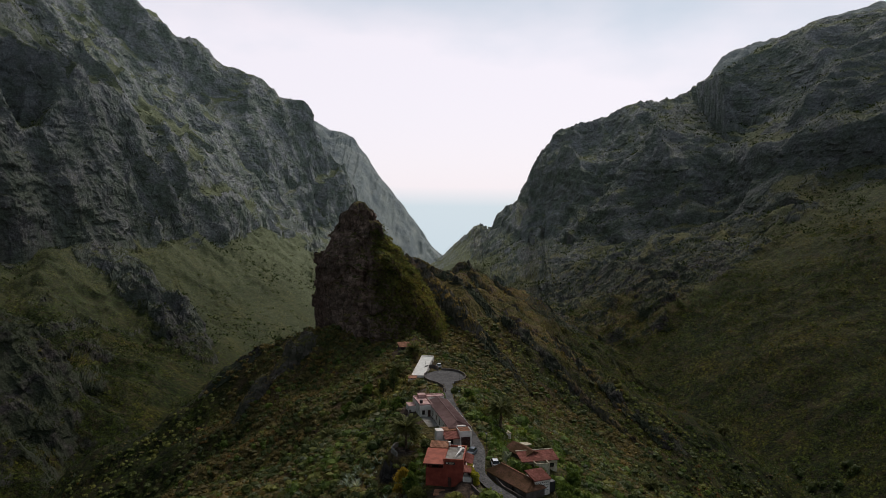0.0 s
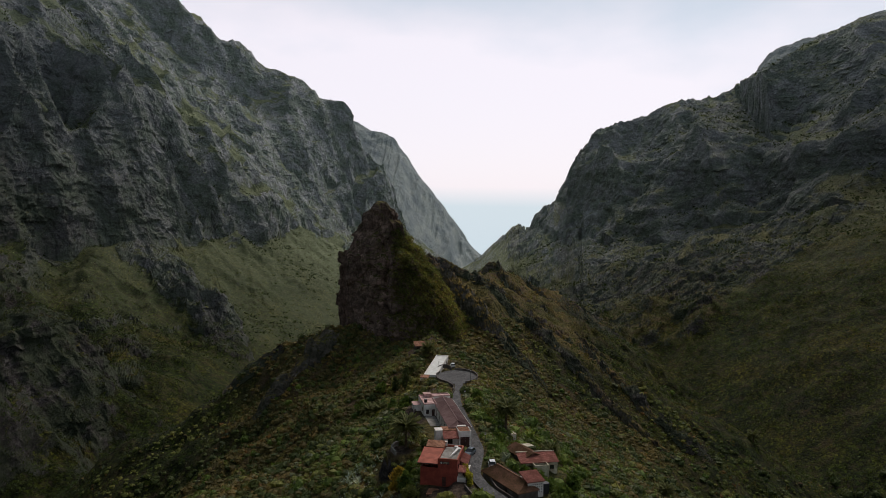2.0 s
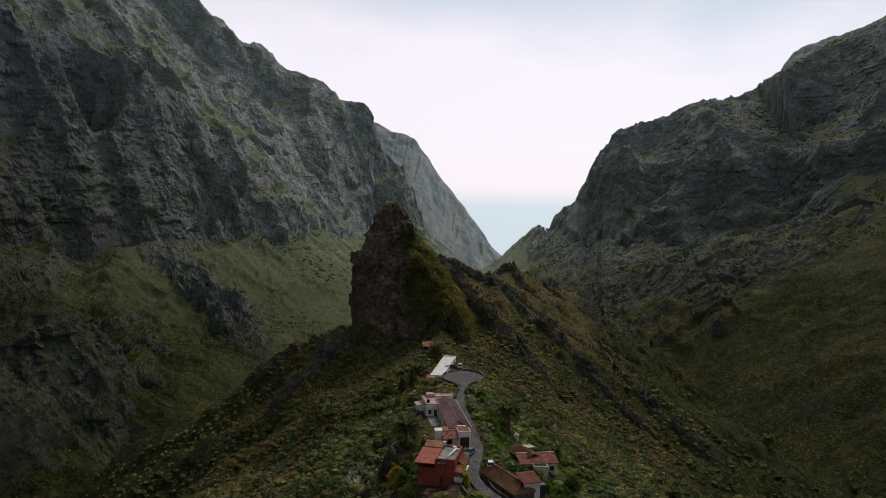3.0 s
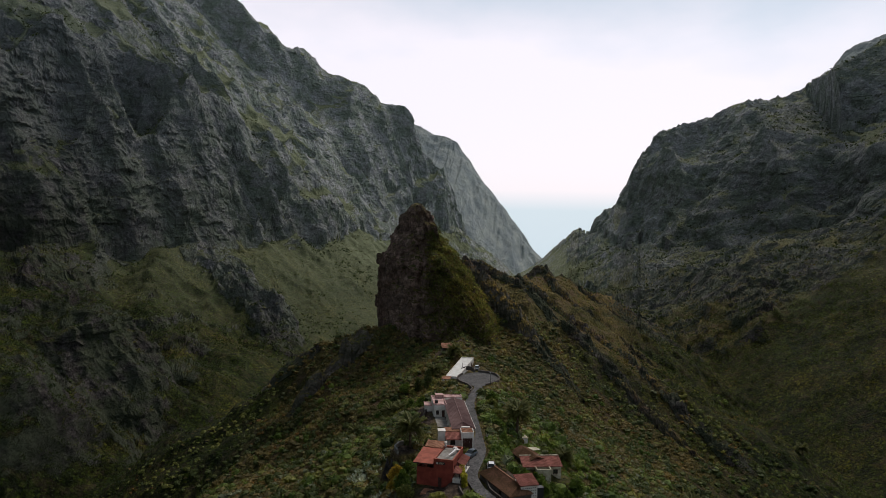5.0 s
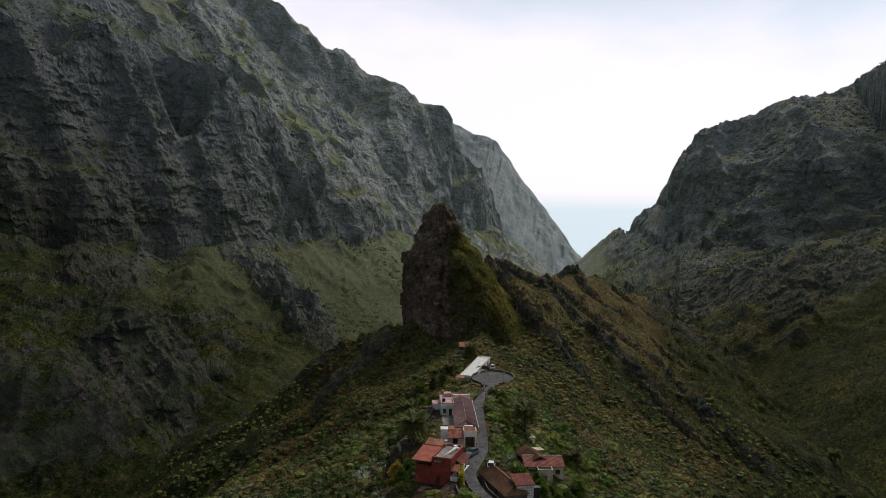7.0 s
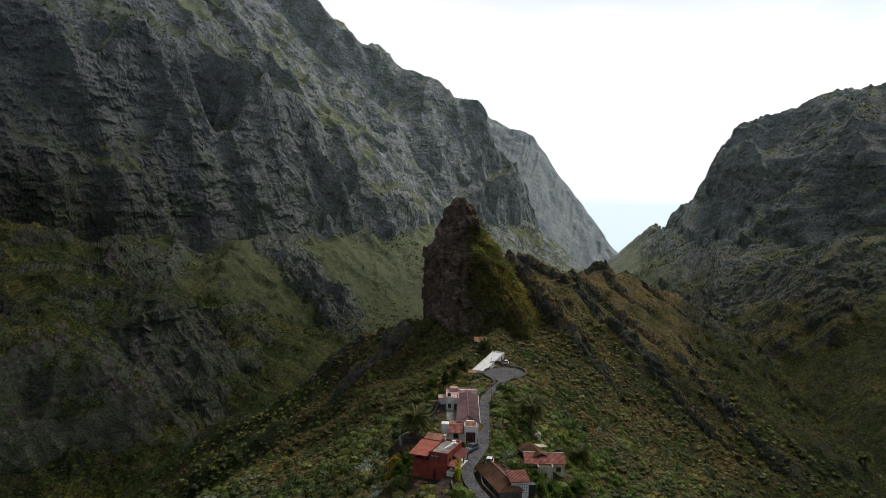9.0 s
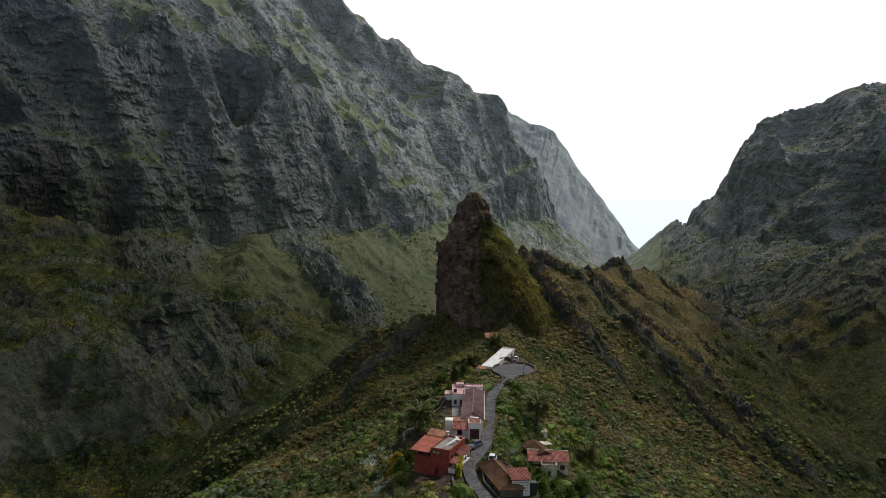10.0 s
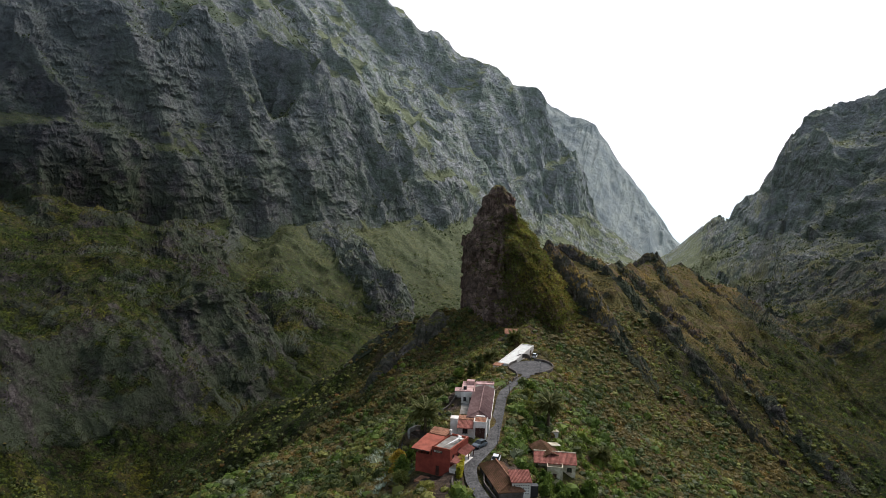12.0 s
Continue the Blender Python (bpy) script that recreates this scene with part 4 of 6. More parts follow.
def tiled(a, b, c, d, pitch=0.27, seed=0):
    """A roof face of barrel tiles: a and b along the eave, c and d above b and a."""
    a, b, c, d = (np.array(p, float) for p in (a, b, c, d))
    cols = max(4, int(np.linalg.norm(b - a) / pitch) * 4)
    rows = max(4, int(np.linalg.norm(d - a) / 0.33) * 2)
    rnd = np.random.RandomState(seed)
    bm = bmesh.new()
    lift = rnd.uniform(-0.02, 0.02, (rows // 2 + 2, cols // 4 + 2))
    grid = []
    for j in range(rows + 1):
        t = j / rows
        row = []
        for i in range(cols + 1):
            u = i / cols
            p = (a * (1 - u) + b * u) * (1 - t) + (d * (1 - u) + c * u) * t
            h = 0.055 * math.cos(2 * math.pi * i / 4) + (0.03 if j % 2 == 0 else 0.0) + lift[j // 2, i // 4]
            row.append(bm.verts.new((p[0], p[1], p[2] + h)))
        grid.append(row)
    for j in range(rows):
        for i in range(cols):
            bm.faces.new((grid[j][i], grid[j][i + 1], grid[j + 1][i + 1], grid[j + 1][i]))
    low = [bm.verts.new((p[0], p[1], p[2] - 0.16)) for p in (a, b, c, d)]
    bm.faces.new(low[::-1])
    for row, p, q in ((grid[0], 0, 1), (grid[-1], 3, 2), ([g[0] for g in grid], 0, 3), ([g[-1] for g in grid], 1, 2)):
        bm.faces.new([low[p], *row, low[q]])
    return bm


def panel(u0, u1, z0, z1, openings, place, thick=0.25):
    """An upright wall with holes; place(u, t, z) lays it into the house."""
    bm = bmesh.new()
    cuts = sorted({u0, u1, *[o[0] for o in openings], *[o[1] for o in openings]})
    for a, b in zip(cuts[:-1], cuts[1:]):
        holes = sorted((o[2], o[3]) for o in openings if o[0] <= a + 1e-6 and o[1] >= b - 1e-6)
        z = z0
        for lo, hi in [*holes, (z1, z1)]:
            if lo > z + 1e-4:
                p, q = place(a, 0, z), place(b, thick, lo)
                box(bm, min(p[0], q[0]), max(p[0], q[0]), min(p[1], q[1]), max(p[1], q[1]), z, lo)
            z = hi
    bmesh.ops.remove_doubles(bm, verts=bm.verts, dist=0.0005)
    return bm


def fill_opening(parent, o, place, frame_mat, door_mat):
    """A window with frame, sill, panes, or a boarded door, in its opening."""
    u0, u1, z0, z1, kind = o

    def bx(bm, a, b, t0, t1, lo, hi):
        p, q = place(a, t0, lo), place(b, t1, hi)
        box(bm, min(p[0], q[0]), max(p[0], q[0]), min(p[1], q[1]), max(p[1], q[1]), lo, hi)
    if kind == "void":
        return
    f = 0.07
    fr = bmesh.new()
    for a, b, lo, hi in ((u0, u0 + f, z0, z1), (u1 - f, u1, z0, z1), (u0 + f, u1 - f, z1 - f, z1), (u0 + f, u1 - f, z0, z0 + f)):
        bx(fr, a, b, 0.05, 0.15, lo, hi)
    if kind == "window":
        w = new("window")
        w.parent = parent
        part("window_frame", fr, frame_mat, w)
        mid = (u0 + u1) / 2
        for a, b in ((u0 + f, mid - 0.02), (mid + 0.02, u1 - f)):
            bm = bmesh.new()
            bx(bm, a, b, 0.09, 0.11, z0 + f, z1 - f)
            part("pane", bm, GLASS, w)
        bm = bmesh.new()
        bx(bm, mid - 0.02, mid + 0.02, 0.07, 0.13, z0 + f, z1 - f)
        part("mullion", bm, frame_mat, w)
        bm = bmesh.new()
        bx(bm, u0 - 0.08, u1 + 0.08, -0.06, 0.05, z0 - 0.06, z0)
        part("window_sill", bm, frame_mat, w)
    else:
        dr = new("door")
        dr.parent = parent
        part("door_frame", fr, frame_mat, dr)
        k = max(2, int((u1 - u0 - 2 * f) / 0.28))
        bm = bmesh.new()
        for i in range(k):
            a = u0 + f + (u1 - u0 - 2 * f) * i / k
            bx(bm, a + 0.006, a + (u1 - u0 - 2 * f) / k - 0.006, 0.09, 0.13, z0 + f, z1 - f)
        part("door_leaf", bm, door_mat, dr)


def walls(parent, x0, x1, y0, y1, z0, z1, mat, holes, frame_mat=None, door_mat=None, thick=0.25):
    """Four walls round a rectangle; holes: {side: [(from, to, low, high, kind)]}."""
    frame_mat, door_mat = frame_mat or BROWN_WOOD, door_mat or BROWN_WOOD
    sides = {"front": (x0, x1, lambda u, t, z: (u, y0 + t)), "back": (x0, x1, lambda u, t, z: (u, y1 - t)),
             "left": (y0 + thick, y1 - thick, lambda u, t, z: (x0 + t, u)), "right": (y0 + thick, y1 - thick, lambda u, t, z: (x1 - t, u))}
    for key, (a, b, place) in sides.items():
        hs = holes.get(key, [])
        w = part("wall", panel(a, b, z0, z1, hs, place, thick), mat, parent)
        for o in hs:
            fill_opening(w, o, place, frame_mat, door_mat)


def parapet(x0, x1, y0, y1, z0, z1, t=0.18):
    return boxes((x0, x1, y0, y0 + t, z0, z1), (x0, x1, y1 - t, y1, z0, z1), (x0, x0 + t, y0 + t, y1 - t, z0, z1), (x1 - t, x1, y0 + t, y1 - t, z0, z1))


# ---- road, square and their walls ----
def ribbon(line, half_left, half_right, lift, step=1.0):
    """Rows of points across a way along a plan line."""
    pts = np.array(line, float)
    s = np.concatenate([[0], np.cumsum(np.hypot(*np.diff(pts[:, :2], axis=0).T))])
    q = np.arange(0, s[-1], step)
    c = np.stack([np.interp(q, s, pts[:, i]) for i in range(3)], 1)
    for _ in range(3):
        c[1:-1] = (c[:-2] + 2 * c[1:-1] + c[2:]) / 4
    d = np.gradient(c[:, :2], axis=0)
    d /= np.linalg.norm(d, axis=1)[:, None]
    n = np.stack([d[:, 1], -d[:, 0]], 1)
    return c + (0, 0, lift), n, q


def road():
    c, n, q = ribbon(ROAD, 0, 0, 0.02)
    y = c[:, 1]
    left = 1.35 + 0.9 * np.exp(-((y - 161) / 5) ** 2)
    right = 1.3 + 0.35 * np.exp(-((y - 163) / 6) ** 2)
    cols = np.linspace(-1, 1, 9)
    off = np.where(cols[None, :] < 0, cols[None, :] * left[:, None], cols[None, :] * right[:, None])
    x, yy = c[:, :1] + n[:, :1] * off, c[:, 1:2] + n[:, 1:2] * off
    z = c[:, 2:3] + 0 * off + 0.015 * fbm(x, yy, seed=301)
    tagged(grid_mesh("road", x, yy, z, COBBLES), "narrow grey cobbled village lane", "road", kind="structure")


def square():
    a = np.linspace(0, 2 * np.pi, 64, endpoint=False)[None, :]
    r = np.linspace(0.02, 1, 12)[:, None]
    x, y = 0.3 + 7.0 * r * np.cos(a), 244 + 10 * r * np.sin(a)
    tagged(grid_mesh("pavement_square", x, y, -0.06 + 0.02 * fbm(x, y, seed=305) + 0 * x, COBBLES, wrap=True), "grey cobbled turning place at the lane's end", "square", kind="structure")


def kerb_wall(name, pts, h, w, label, mat=None, sink=0.6, step=0.6):
    """A low wall that follows a line on the ground."""
    pts = np.array(pts, float)
    s = np.concatenate([[0], np.cumsum(np.hypot(*np.diff(pts[:, :2], axis=0).T))])
    q = np.linspace(0, s[-1], max(2, int(s[-1] / step)))
    x, y = np.interp(q, s, pts[:, 0]), np.interp(q, s, pts[:, 1])
    for _ in range(2):
        x[1:-1], y[1:-1] = (x[:-2] + 2 * x[1:-1] + x[2:]) / 4, (y[:-2] + 2 * y[1:-1] + y[2:]) / 4
    z = np.interp(q, s, pts[:, 2]) if pts.shape[1] > 2 else land(x, y)
    d = np.stack([np.gradient(x), np.gradient(y)], 1)
    d /= np.linalg.norm(d, axis=1)[:, None]
    nx, ny = d[:, 1] * w / 2, -d[:, 0] * w / 2
    rnd = np.random.RandomState(len(q))
    bm = bmesh.new()
    prev = None
    for i in range(len(q)):
        t = z[i] + h + rnd.uniform(-0.03, 0.03)
        ring = [bm.verts.new(p) for p in ((x[i] - nx[i], y[i] - ny[i], z[i] - sink), (x[i] - nx[i], y[i] - ny[i], t), (x[i] + nx[i], y[i] + ny[i], t), (x[i] + nx[i], y[i] + ny[i], z[i] - sink))]
        if prev:
            for k in range(4):
                bm.faces.new((prev[k], ring[k], ring[(k + 1) % 4], prev[(k + 1) % 4]))
        else:
            bm.faces.new(ring)
        prev = ring
    bm.faces.new(prev[::-1])
    return tagged(part(name, bm, mat or STONE, None), label, "wall")


road()
square()
arc = [(0.3 + 7.2 * math.cos(k), 244 + 10.2 * math.sin(k), -0.1) for k in np.linspace(radians(-62), radians(100), 40)]
kerb_wall("parapet_wall", arc, 0.75, 0.35, "curved dark stone parapet round the turning place")
arc = [(0.3 + 7.2 * math.cos(k), 244 + 10.2 * math.sin(k), -0.1) for k in np.linspace(radians(150), radians(248), 30)]
kerb_wall("parapet_wall", arc + [(0.2, 226, 0.7), (0.1, 221, 1.1)], 0.75, 0.3, "grey stone parapet where the lane meets the turning place")
arc = [(-4.6 + 2.6 * math.cos(k), 253.5 + 2.4 * math.sin(k), -0.1 + 0.9 * math.sin(k)) for k in np.linspace(radians(8), radians(172), 24)]
kerb_wall("arched_wall", arc, 0.8, 0.3, "humped dark stone wall beside the turning place")
kerb_wall("retaining_wall", [(-10.8, 164.5), (-12.4, 168), (-11.6, 172), (-9.6, 174)], 1.0, 0.45, "crescent pale dry-stone wall round the palm terrace", GREY_DECK)
kerb_wall("retaining_wall", [(9.6, 139.5), (7.4, 143.2), (6.4, 146.5)], 0.7, 0.3, "low grey stone wall below the red house")
kerb_wall("kerb_wall", [(11.6, 151.5, 0.3), (13.0, 146.8, 0), (17, 141.5, -0.4), (22.5, 134.5, -1.2)], 0.25, 0.25, "low stone kerb along the lane")
kerb_wall("retaining_wall", [(-13, 186), (-10.5, 190), (-9.2, 194)], 0.8, 0.35, "low grey garden wall on the slope")
kerb_wall("terrace_wall", [(-20, 272), (-16.5, 274), (-12.5, 274.5)], 0.9, 0.4, "grey terrace wall below the small hut")
kerb_wall("terrace_wall", [(-31, 217), (-28.5, 224), (-27.5, 233)], 0.5, 0.9, "pale concrete-topped terrace wall in the scrub", CREAM_WALL)


def railing():
    """Wooden post-and-rail fence on the lane's upper bend."""
    f = thing("railing", Matrix(), "weathered wooden post and rail fence along the lane", "fence")
    pts = [Vector((-0.2 + 0.1 * i, 200.5 + 2.2 * i, 0)) for i in range(10)]
    for p in pts:
        p.z = float(np.interp(p.y, [197, 205, 213, 221, 229], [2.5, 2.35, 1.75, 1.1, 0.4]))
        part("post", rod(bmesh.new(), p - Vector((0, 0, 0.3)), p + Vector((0, 0, 1.0)), 0.07), TWIG, f)
    for a, b in zip(pts[:-1], pts[1:]):
        for h in (0.5, 0.9):
            part("rail", rod(bmesh.new(), a + Vector((0, 0, h)), b + Vector((0, 0, h)), 0.05), TWIG, f)


railing()


# ---- houses ----
def red_house():
    h = thing("red_house", pose(0.3, 150.3, -1.6, 0, 0, -6.5), "brick-red painted two-storey house with terrace roof and veranda", "house")
    H = 6.2
    walls(h, 0, 4.3, 0, 9.2, -1.5, H - 0.4, RED_WALL, {"front": [(1.0, 1.8, 0.05, 2.1, "door")], "right": [(1.2, 2.2, 3.3, 4.6, "window"), (4.0, 5.2, 3.0, 5.1, "door"), (6.4, 7.4, 3.3, 4.6, "window")]})
    part("roof_terrace", boxes((0.25, 4.05, 0.25, 8.95, H - 0.62, H - 0.42)), GREY_DECK, h, "grey cement roof terrace")
    part("parapet", parapet(-0.05, 4.35, -0.05, 9.25, H - 0.4, H, 0.3), RED_SHEET, h)
    # wing under the sloping roof
    walls(h, -3.9, -0.002, 0.2, 9.0, -1.5, 4.0, RED_WALL, {"left": [(1.5, 2.6, 1.2, 2.4, "window"), (5, 6, 1.2, 2.4, "window")]})
    for u in (-3.75, -2.5, -1.3, -0.2):
        part("veranda_post", boxes((u - 0.09, u + 0.09, 0.25, 0.43, 4.0, 5.35)), BROWN_WOOD, h)
    for v in (3.0, 6.0, 8.7):
        part("veranda_post", boxes((-3.85, -3.67, v, v + 0.18, 4.0, 5.6)), BROWN_WOOD, h)
    part("veranda_back_wall", boxes((-3.6, -0.1, 5.0, 5.2, 4.0, 5.5)), RED_WALL, h)
    part("roof", sheet([(-4.3, -1.3, 5.45), (0.12, -1.3, 5.45), (0.12, 6.3, 6.35), (-4.3, 6.3, 6.35)], 0.14), RED_SHEET, h, "smooth red-painted sloping roof")
    part("tiled_roof", tiled((-3.9, 6.25, 6.5), (0.3, 6.25, 6.5), (0.3, 8.9, 7.15), (-3.9, 8.9, 7.15), seed=1), ORANGE_TILE, h)
    part("fascia", boxes((-4.3, 0.12, -1.36, -1.3, 5.22, 5.42)), BROWN_WOOD, h)
    # sign: a board with a disc and bars
    sign = part("sign_board", boxes((0.45, 2.55, -0.12, -0.06, 5.0, 5.55)), DARK_METAL, h, "dark sign board with a pale disc and bars")
    bm = bmesh.new()
    rod(bm, (0.8, -0.124, 5.28), (0.8, -0.15, 5.28), 0.2, sides=18)
    part("disc", bm, CLOTH, sign)
    for k in range(3):
        part("bar", boxes((1.15, 2.35 - 0.3 * (k == 2), -0.15, -0.124, 5.4 - 0.15 * k, 5.46 - 0.15 * k)), CREAM_WALL, sign)
    # things that belong to the roof
    part("chimney", boxes((0.15, 0.6, 8.2, 8.7, H, H + 0.9), (0.08, 0.67, 8.13, 8.77, H + 0.9, H + 1.0)), WHITE_WALL, h)
    part("vent_box", boxes((2.4, 3.2, 7.6, 8.3, H - 0.42, H + 0.2)), WHITE_WALL, h)
    part("vent_box", boxes((3.3, 4.0, 6.6, 7.2, H - 0.42, H + 0.1)), WHITE_WALL, h)
    bm = bmesh.new()
    tri = [bm.verts.new(p) for p in ((2.3, 1.0, H + 0.05), (3.9, 6.4, H + 0.5), (3.2, 6.6, H + 0.45))]
    low = [bm.verts.new(v.co - Vector((0, 0, 0.04))) for v in tri]
    bm.faces.new(tri)
    bm.faces.new(low[::-1])
    for i in range(3):
        bm.faces.new((tri[i], low[i], low[(i + 1) % 3], tri[(i + 1) % 3]))
    part("awning", bm, CLOTH, h, "white triangular awning cloth")
    # lean-to roofs towards the lane
    part("lean_to_roof", tiled((6.1, 8.9, 4.05), (6.1, 3.2, 4.05), (4.4, 3.2, 4.75), (4.4, 8.9, 4.75), seed=2), RED_TILE, h)
    part("lean_to_roof", tiled((4.38, 0.0, 3.5), (6.1, 0.0, 3.5), (6.1, 2.6, 4.1), (4.38, 2.6, 4.1), seed=3), RED_TILE, h)
    for v in (0.1, 3.3, 6.0, 8.7):
        part("post", boxes((5.75, 5.9, v, v + 0.15, 2.2, 3.6 + 0.06 * v)), BROWN_WOOD, h)
    part("terrace", boxes((4.31, 6.2, -0.3, 9.0, 0.4, 2.35)), WHITE_WALL, h, "whitewashed entrance terrace")
    part("patio", boxes((-1.6, 0.6, -4.6, -1.6, -1.2, 0.05)), ORANGE_TILE, h, "orange tiled patio")


def long_house():
    h = thing("long_house", pose(1.65, 170.6, 1.0, 0, 0, 13.5), "long white house with maroon tiled roof beside the lane", "house")
    L, W, E, R = 25.0, 5.15, 4.1, 4.95
    lw = [(2.0 + 4.1 * i, 3.0 + 4.1 * i, 1.5, 2.9, "window") for i in range(5)]
    rw = [(4.0, 5.0, 0.9, 2.9, "door"), (8.5, 9.4, 1.7, 2.8, "window"), (13.0, 14.0, 1.2, 3.2, "door"), (18.0, 18.9, 1.9, 3.0, "window")]
    walls(h, 0, W, 0, L, -1.0, E - 0.08, WHITE_WALL, {"left": lw, "right": rw})
    for i in range(6):
        part("pilaster", boxes((-0.16, -0.003, 0.5 + 4.1 * i, 0.9 + 4.1 * i, -0.8, E - 0.12)), WHITE_WALL, h)
    o = 0.3
    part("roof_slope", tiled((W + o, -o, E), (W + o, L, E), (W / 2, L, R), (W / 2, 2.2, R), seed=5), MAROON_TILE, h)
    part("roof_slope", tiled((-o, L, E), (-o, -o, E), (W / 2, 2.2, R), (W / 2, L, R), seed=6), MAROON_TILE, h)
    part("roof_hip", tiled((-o, -o, E), (W + o, -o, E), (W / 2 + 0.02, 2.2, R), (W / 2 - 0.02, 2.2, R), seed=7), MAROON_TILE, h)
    bm = rod(bmesh.new(), (W / 2, 2.2, R + 0.05), (W / 2, L, R + 0.05), 0.13)
    part("ridge_tiles", bm, MAROON_TILE, h)
    part("gutter", boxes((W + o, W + o + 0.12, -o, L, E - 0.16, E - 0.02)), WHITE_WALL, h)


def garage_house():
    h = thing("garage_house", pose(4.15, 167.4, 1.0, 0, 0, 13), "white garage with brown door and tiled annexes", "house")
    walls(h, 0, 3.0, 0, 4.6, -1.0, 4.0, WHITE_WALL, {"front": [(0.4, 2.65, 0.02, 2.75, "door")]}, door_mat=BROWN_WOOD)
    part("tiled_roof", tiled((0.2, 0.2, 4.02), (2.8, 0.2, 4.02), (2.8, 3.2, 4.22), (0.2, 3.2, 4.22), seed=8), ORANGE_TILE, h)
    part("parapet", parapet(-0.03, 3.03, -0.03, 4.63, 4.002, 4.2, 0.13), WHITE_WALL, h)
    part("roof_box", boxes((0.3, 2.4, 3.6, 4.3, 4.0, 4.4)), WHITE_WALL, h)
    # the tiled annex
    walls(h, -3.7, -0.01, 0.6, 4.6, -1.0, 2.9, WHITE_WALL, {"front": [(-2.6, -1.4, 1.0, 2.2, "window")]})
    part("annex_roof", tiled((-3.8, -0.7, 2.75), (-0.05, -0.7, 2.75), (-0.05, 2.4, 3.62), (-3.8, 2.4, 3.62), seed=9), RED_TILE, h)
    part("annex_roof", tiled((-3.8, 2.45, 3.75), (-0.05, 2.45, 3.75), (-0.05, 4.6, 4.1), (-3.8, 4.6, 4.1), seed=10), ORANGE_TILE, h)
    part("annex_back", boxes((-3.7, -0.05, 2.42, 4.5, 3.1, 3.6)), WHITE_WALL, h)
    part("water_tank_house", boxes((-5.5, -3.82, 1.0, 3.2, -1.0, 4.2), (-5.58, -3.74, 0.92, 3.28, 4.2, 4.3)), WHITE_WALL, h)


def pink_house():
    h = thing("pink_house", pose(-6.3, 189.6, 1.6, 0, 0, 15), "white cube house with pink roof terrace", "house")
    H = 3.5
    walls(h, 0, 3.5, 0, 9.3, -1.2, H, WHITE_WALL, {"front": [(0.6, 1.4, 1.0, 2.1, "window"), (2.2, 3.0, 0.02, 2.1, "door")], "left": [(2, 2.9, 1.2, 2.3, "window"), (5.5, 6.4, 1.2, 2.3, "window")]})
    part("roof_terrace", boxes((0.2, 3.3, 0.2, 9.1, H - 0.15, H + 0.03)), PINK_DECK, h, "pink painted roof terrace")
    part("parapet", parapet(-0.03, 3.53, -0.03, 9.33, H + 0.002, H + 0.3, 0.18), PINK_DECK, h)
    part("stair_house", boxes((1.2, 3.2, 7.0, 8.9, H + 0.03, H + 0.95), (1.1, 3.3, 6.9, 9.0, H + 0.95, H + 1.05)), PINK_DECK, h)
    part("roof_tank", rod(bmesh.new(), (0.9, 2.4, H + 0.03), (0.9, 2.4, H + 0.85), 0.45, sides=16), DARK_METAL, h)
    # cross wing behind the long house
    walls(h, 3.502, 8.6, 6.6, 9.3, -0.5, H + 0.3, WHITE_WALL, {"right": [(7.2, 8.1, 1.4, 2.6, "window")]})
    part("roof_terrace", boxes((3.6, 8.4, 6.8, 9.1, H + 0.2, H + 0.35)), PINK_DECK, h, "pink painted roof terrace")
    part("parapet", parapet(3.5, 8.63, 6.57, 9.33, H + 0.302, H + 0.6, 0.2), PINK_DECK, h)
    # the low annex on the valley hand
    walls(h, -2.0, -0.01, 5.2, 8.8, -1.5, 2.0, WHITE_WALL, {"left": [(6.0, 6.8, 0.9, 1.7, "window")]})
    part("annex_roof", boxes((-2.1, -0.03, 5.1, 8.9, 2.0, 2.14)), PINK_DECK, h)


def courtyard():
    bm = boxes((0.2, 3.0, -9.0, -0.3, -1.6, 0.35))
    ob = part("courtyard", bm, GREY_DECK, None)
    ob.matrix_world = pose(-6.3, 189.6, 1.6, 0, 0, 15)
    tagged(ob, "grey cement yard beside the long house", "courtyard", kind="structure")


courtyard()


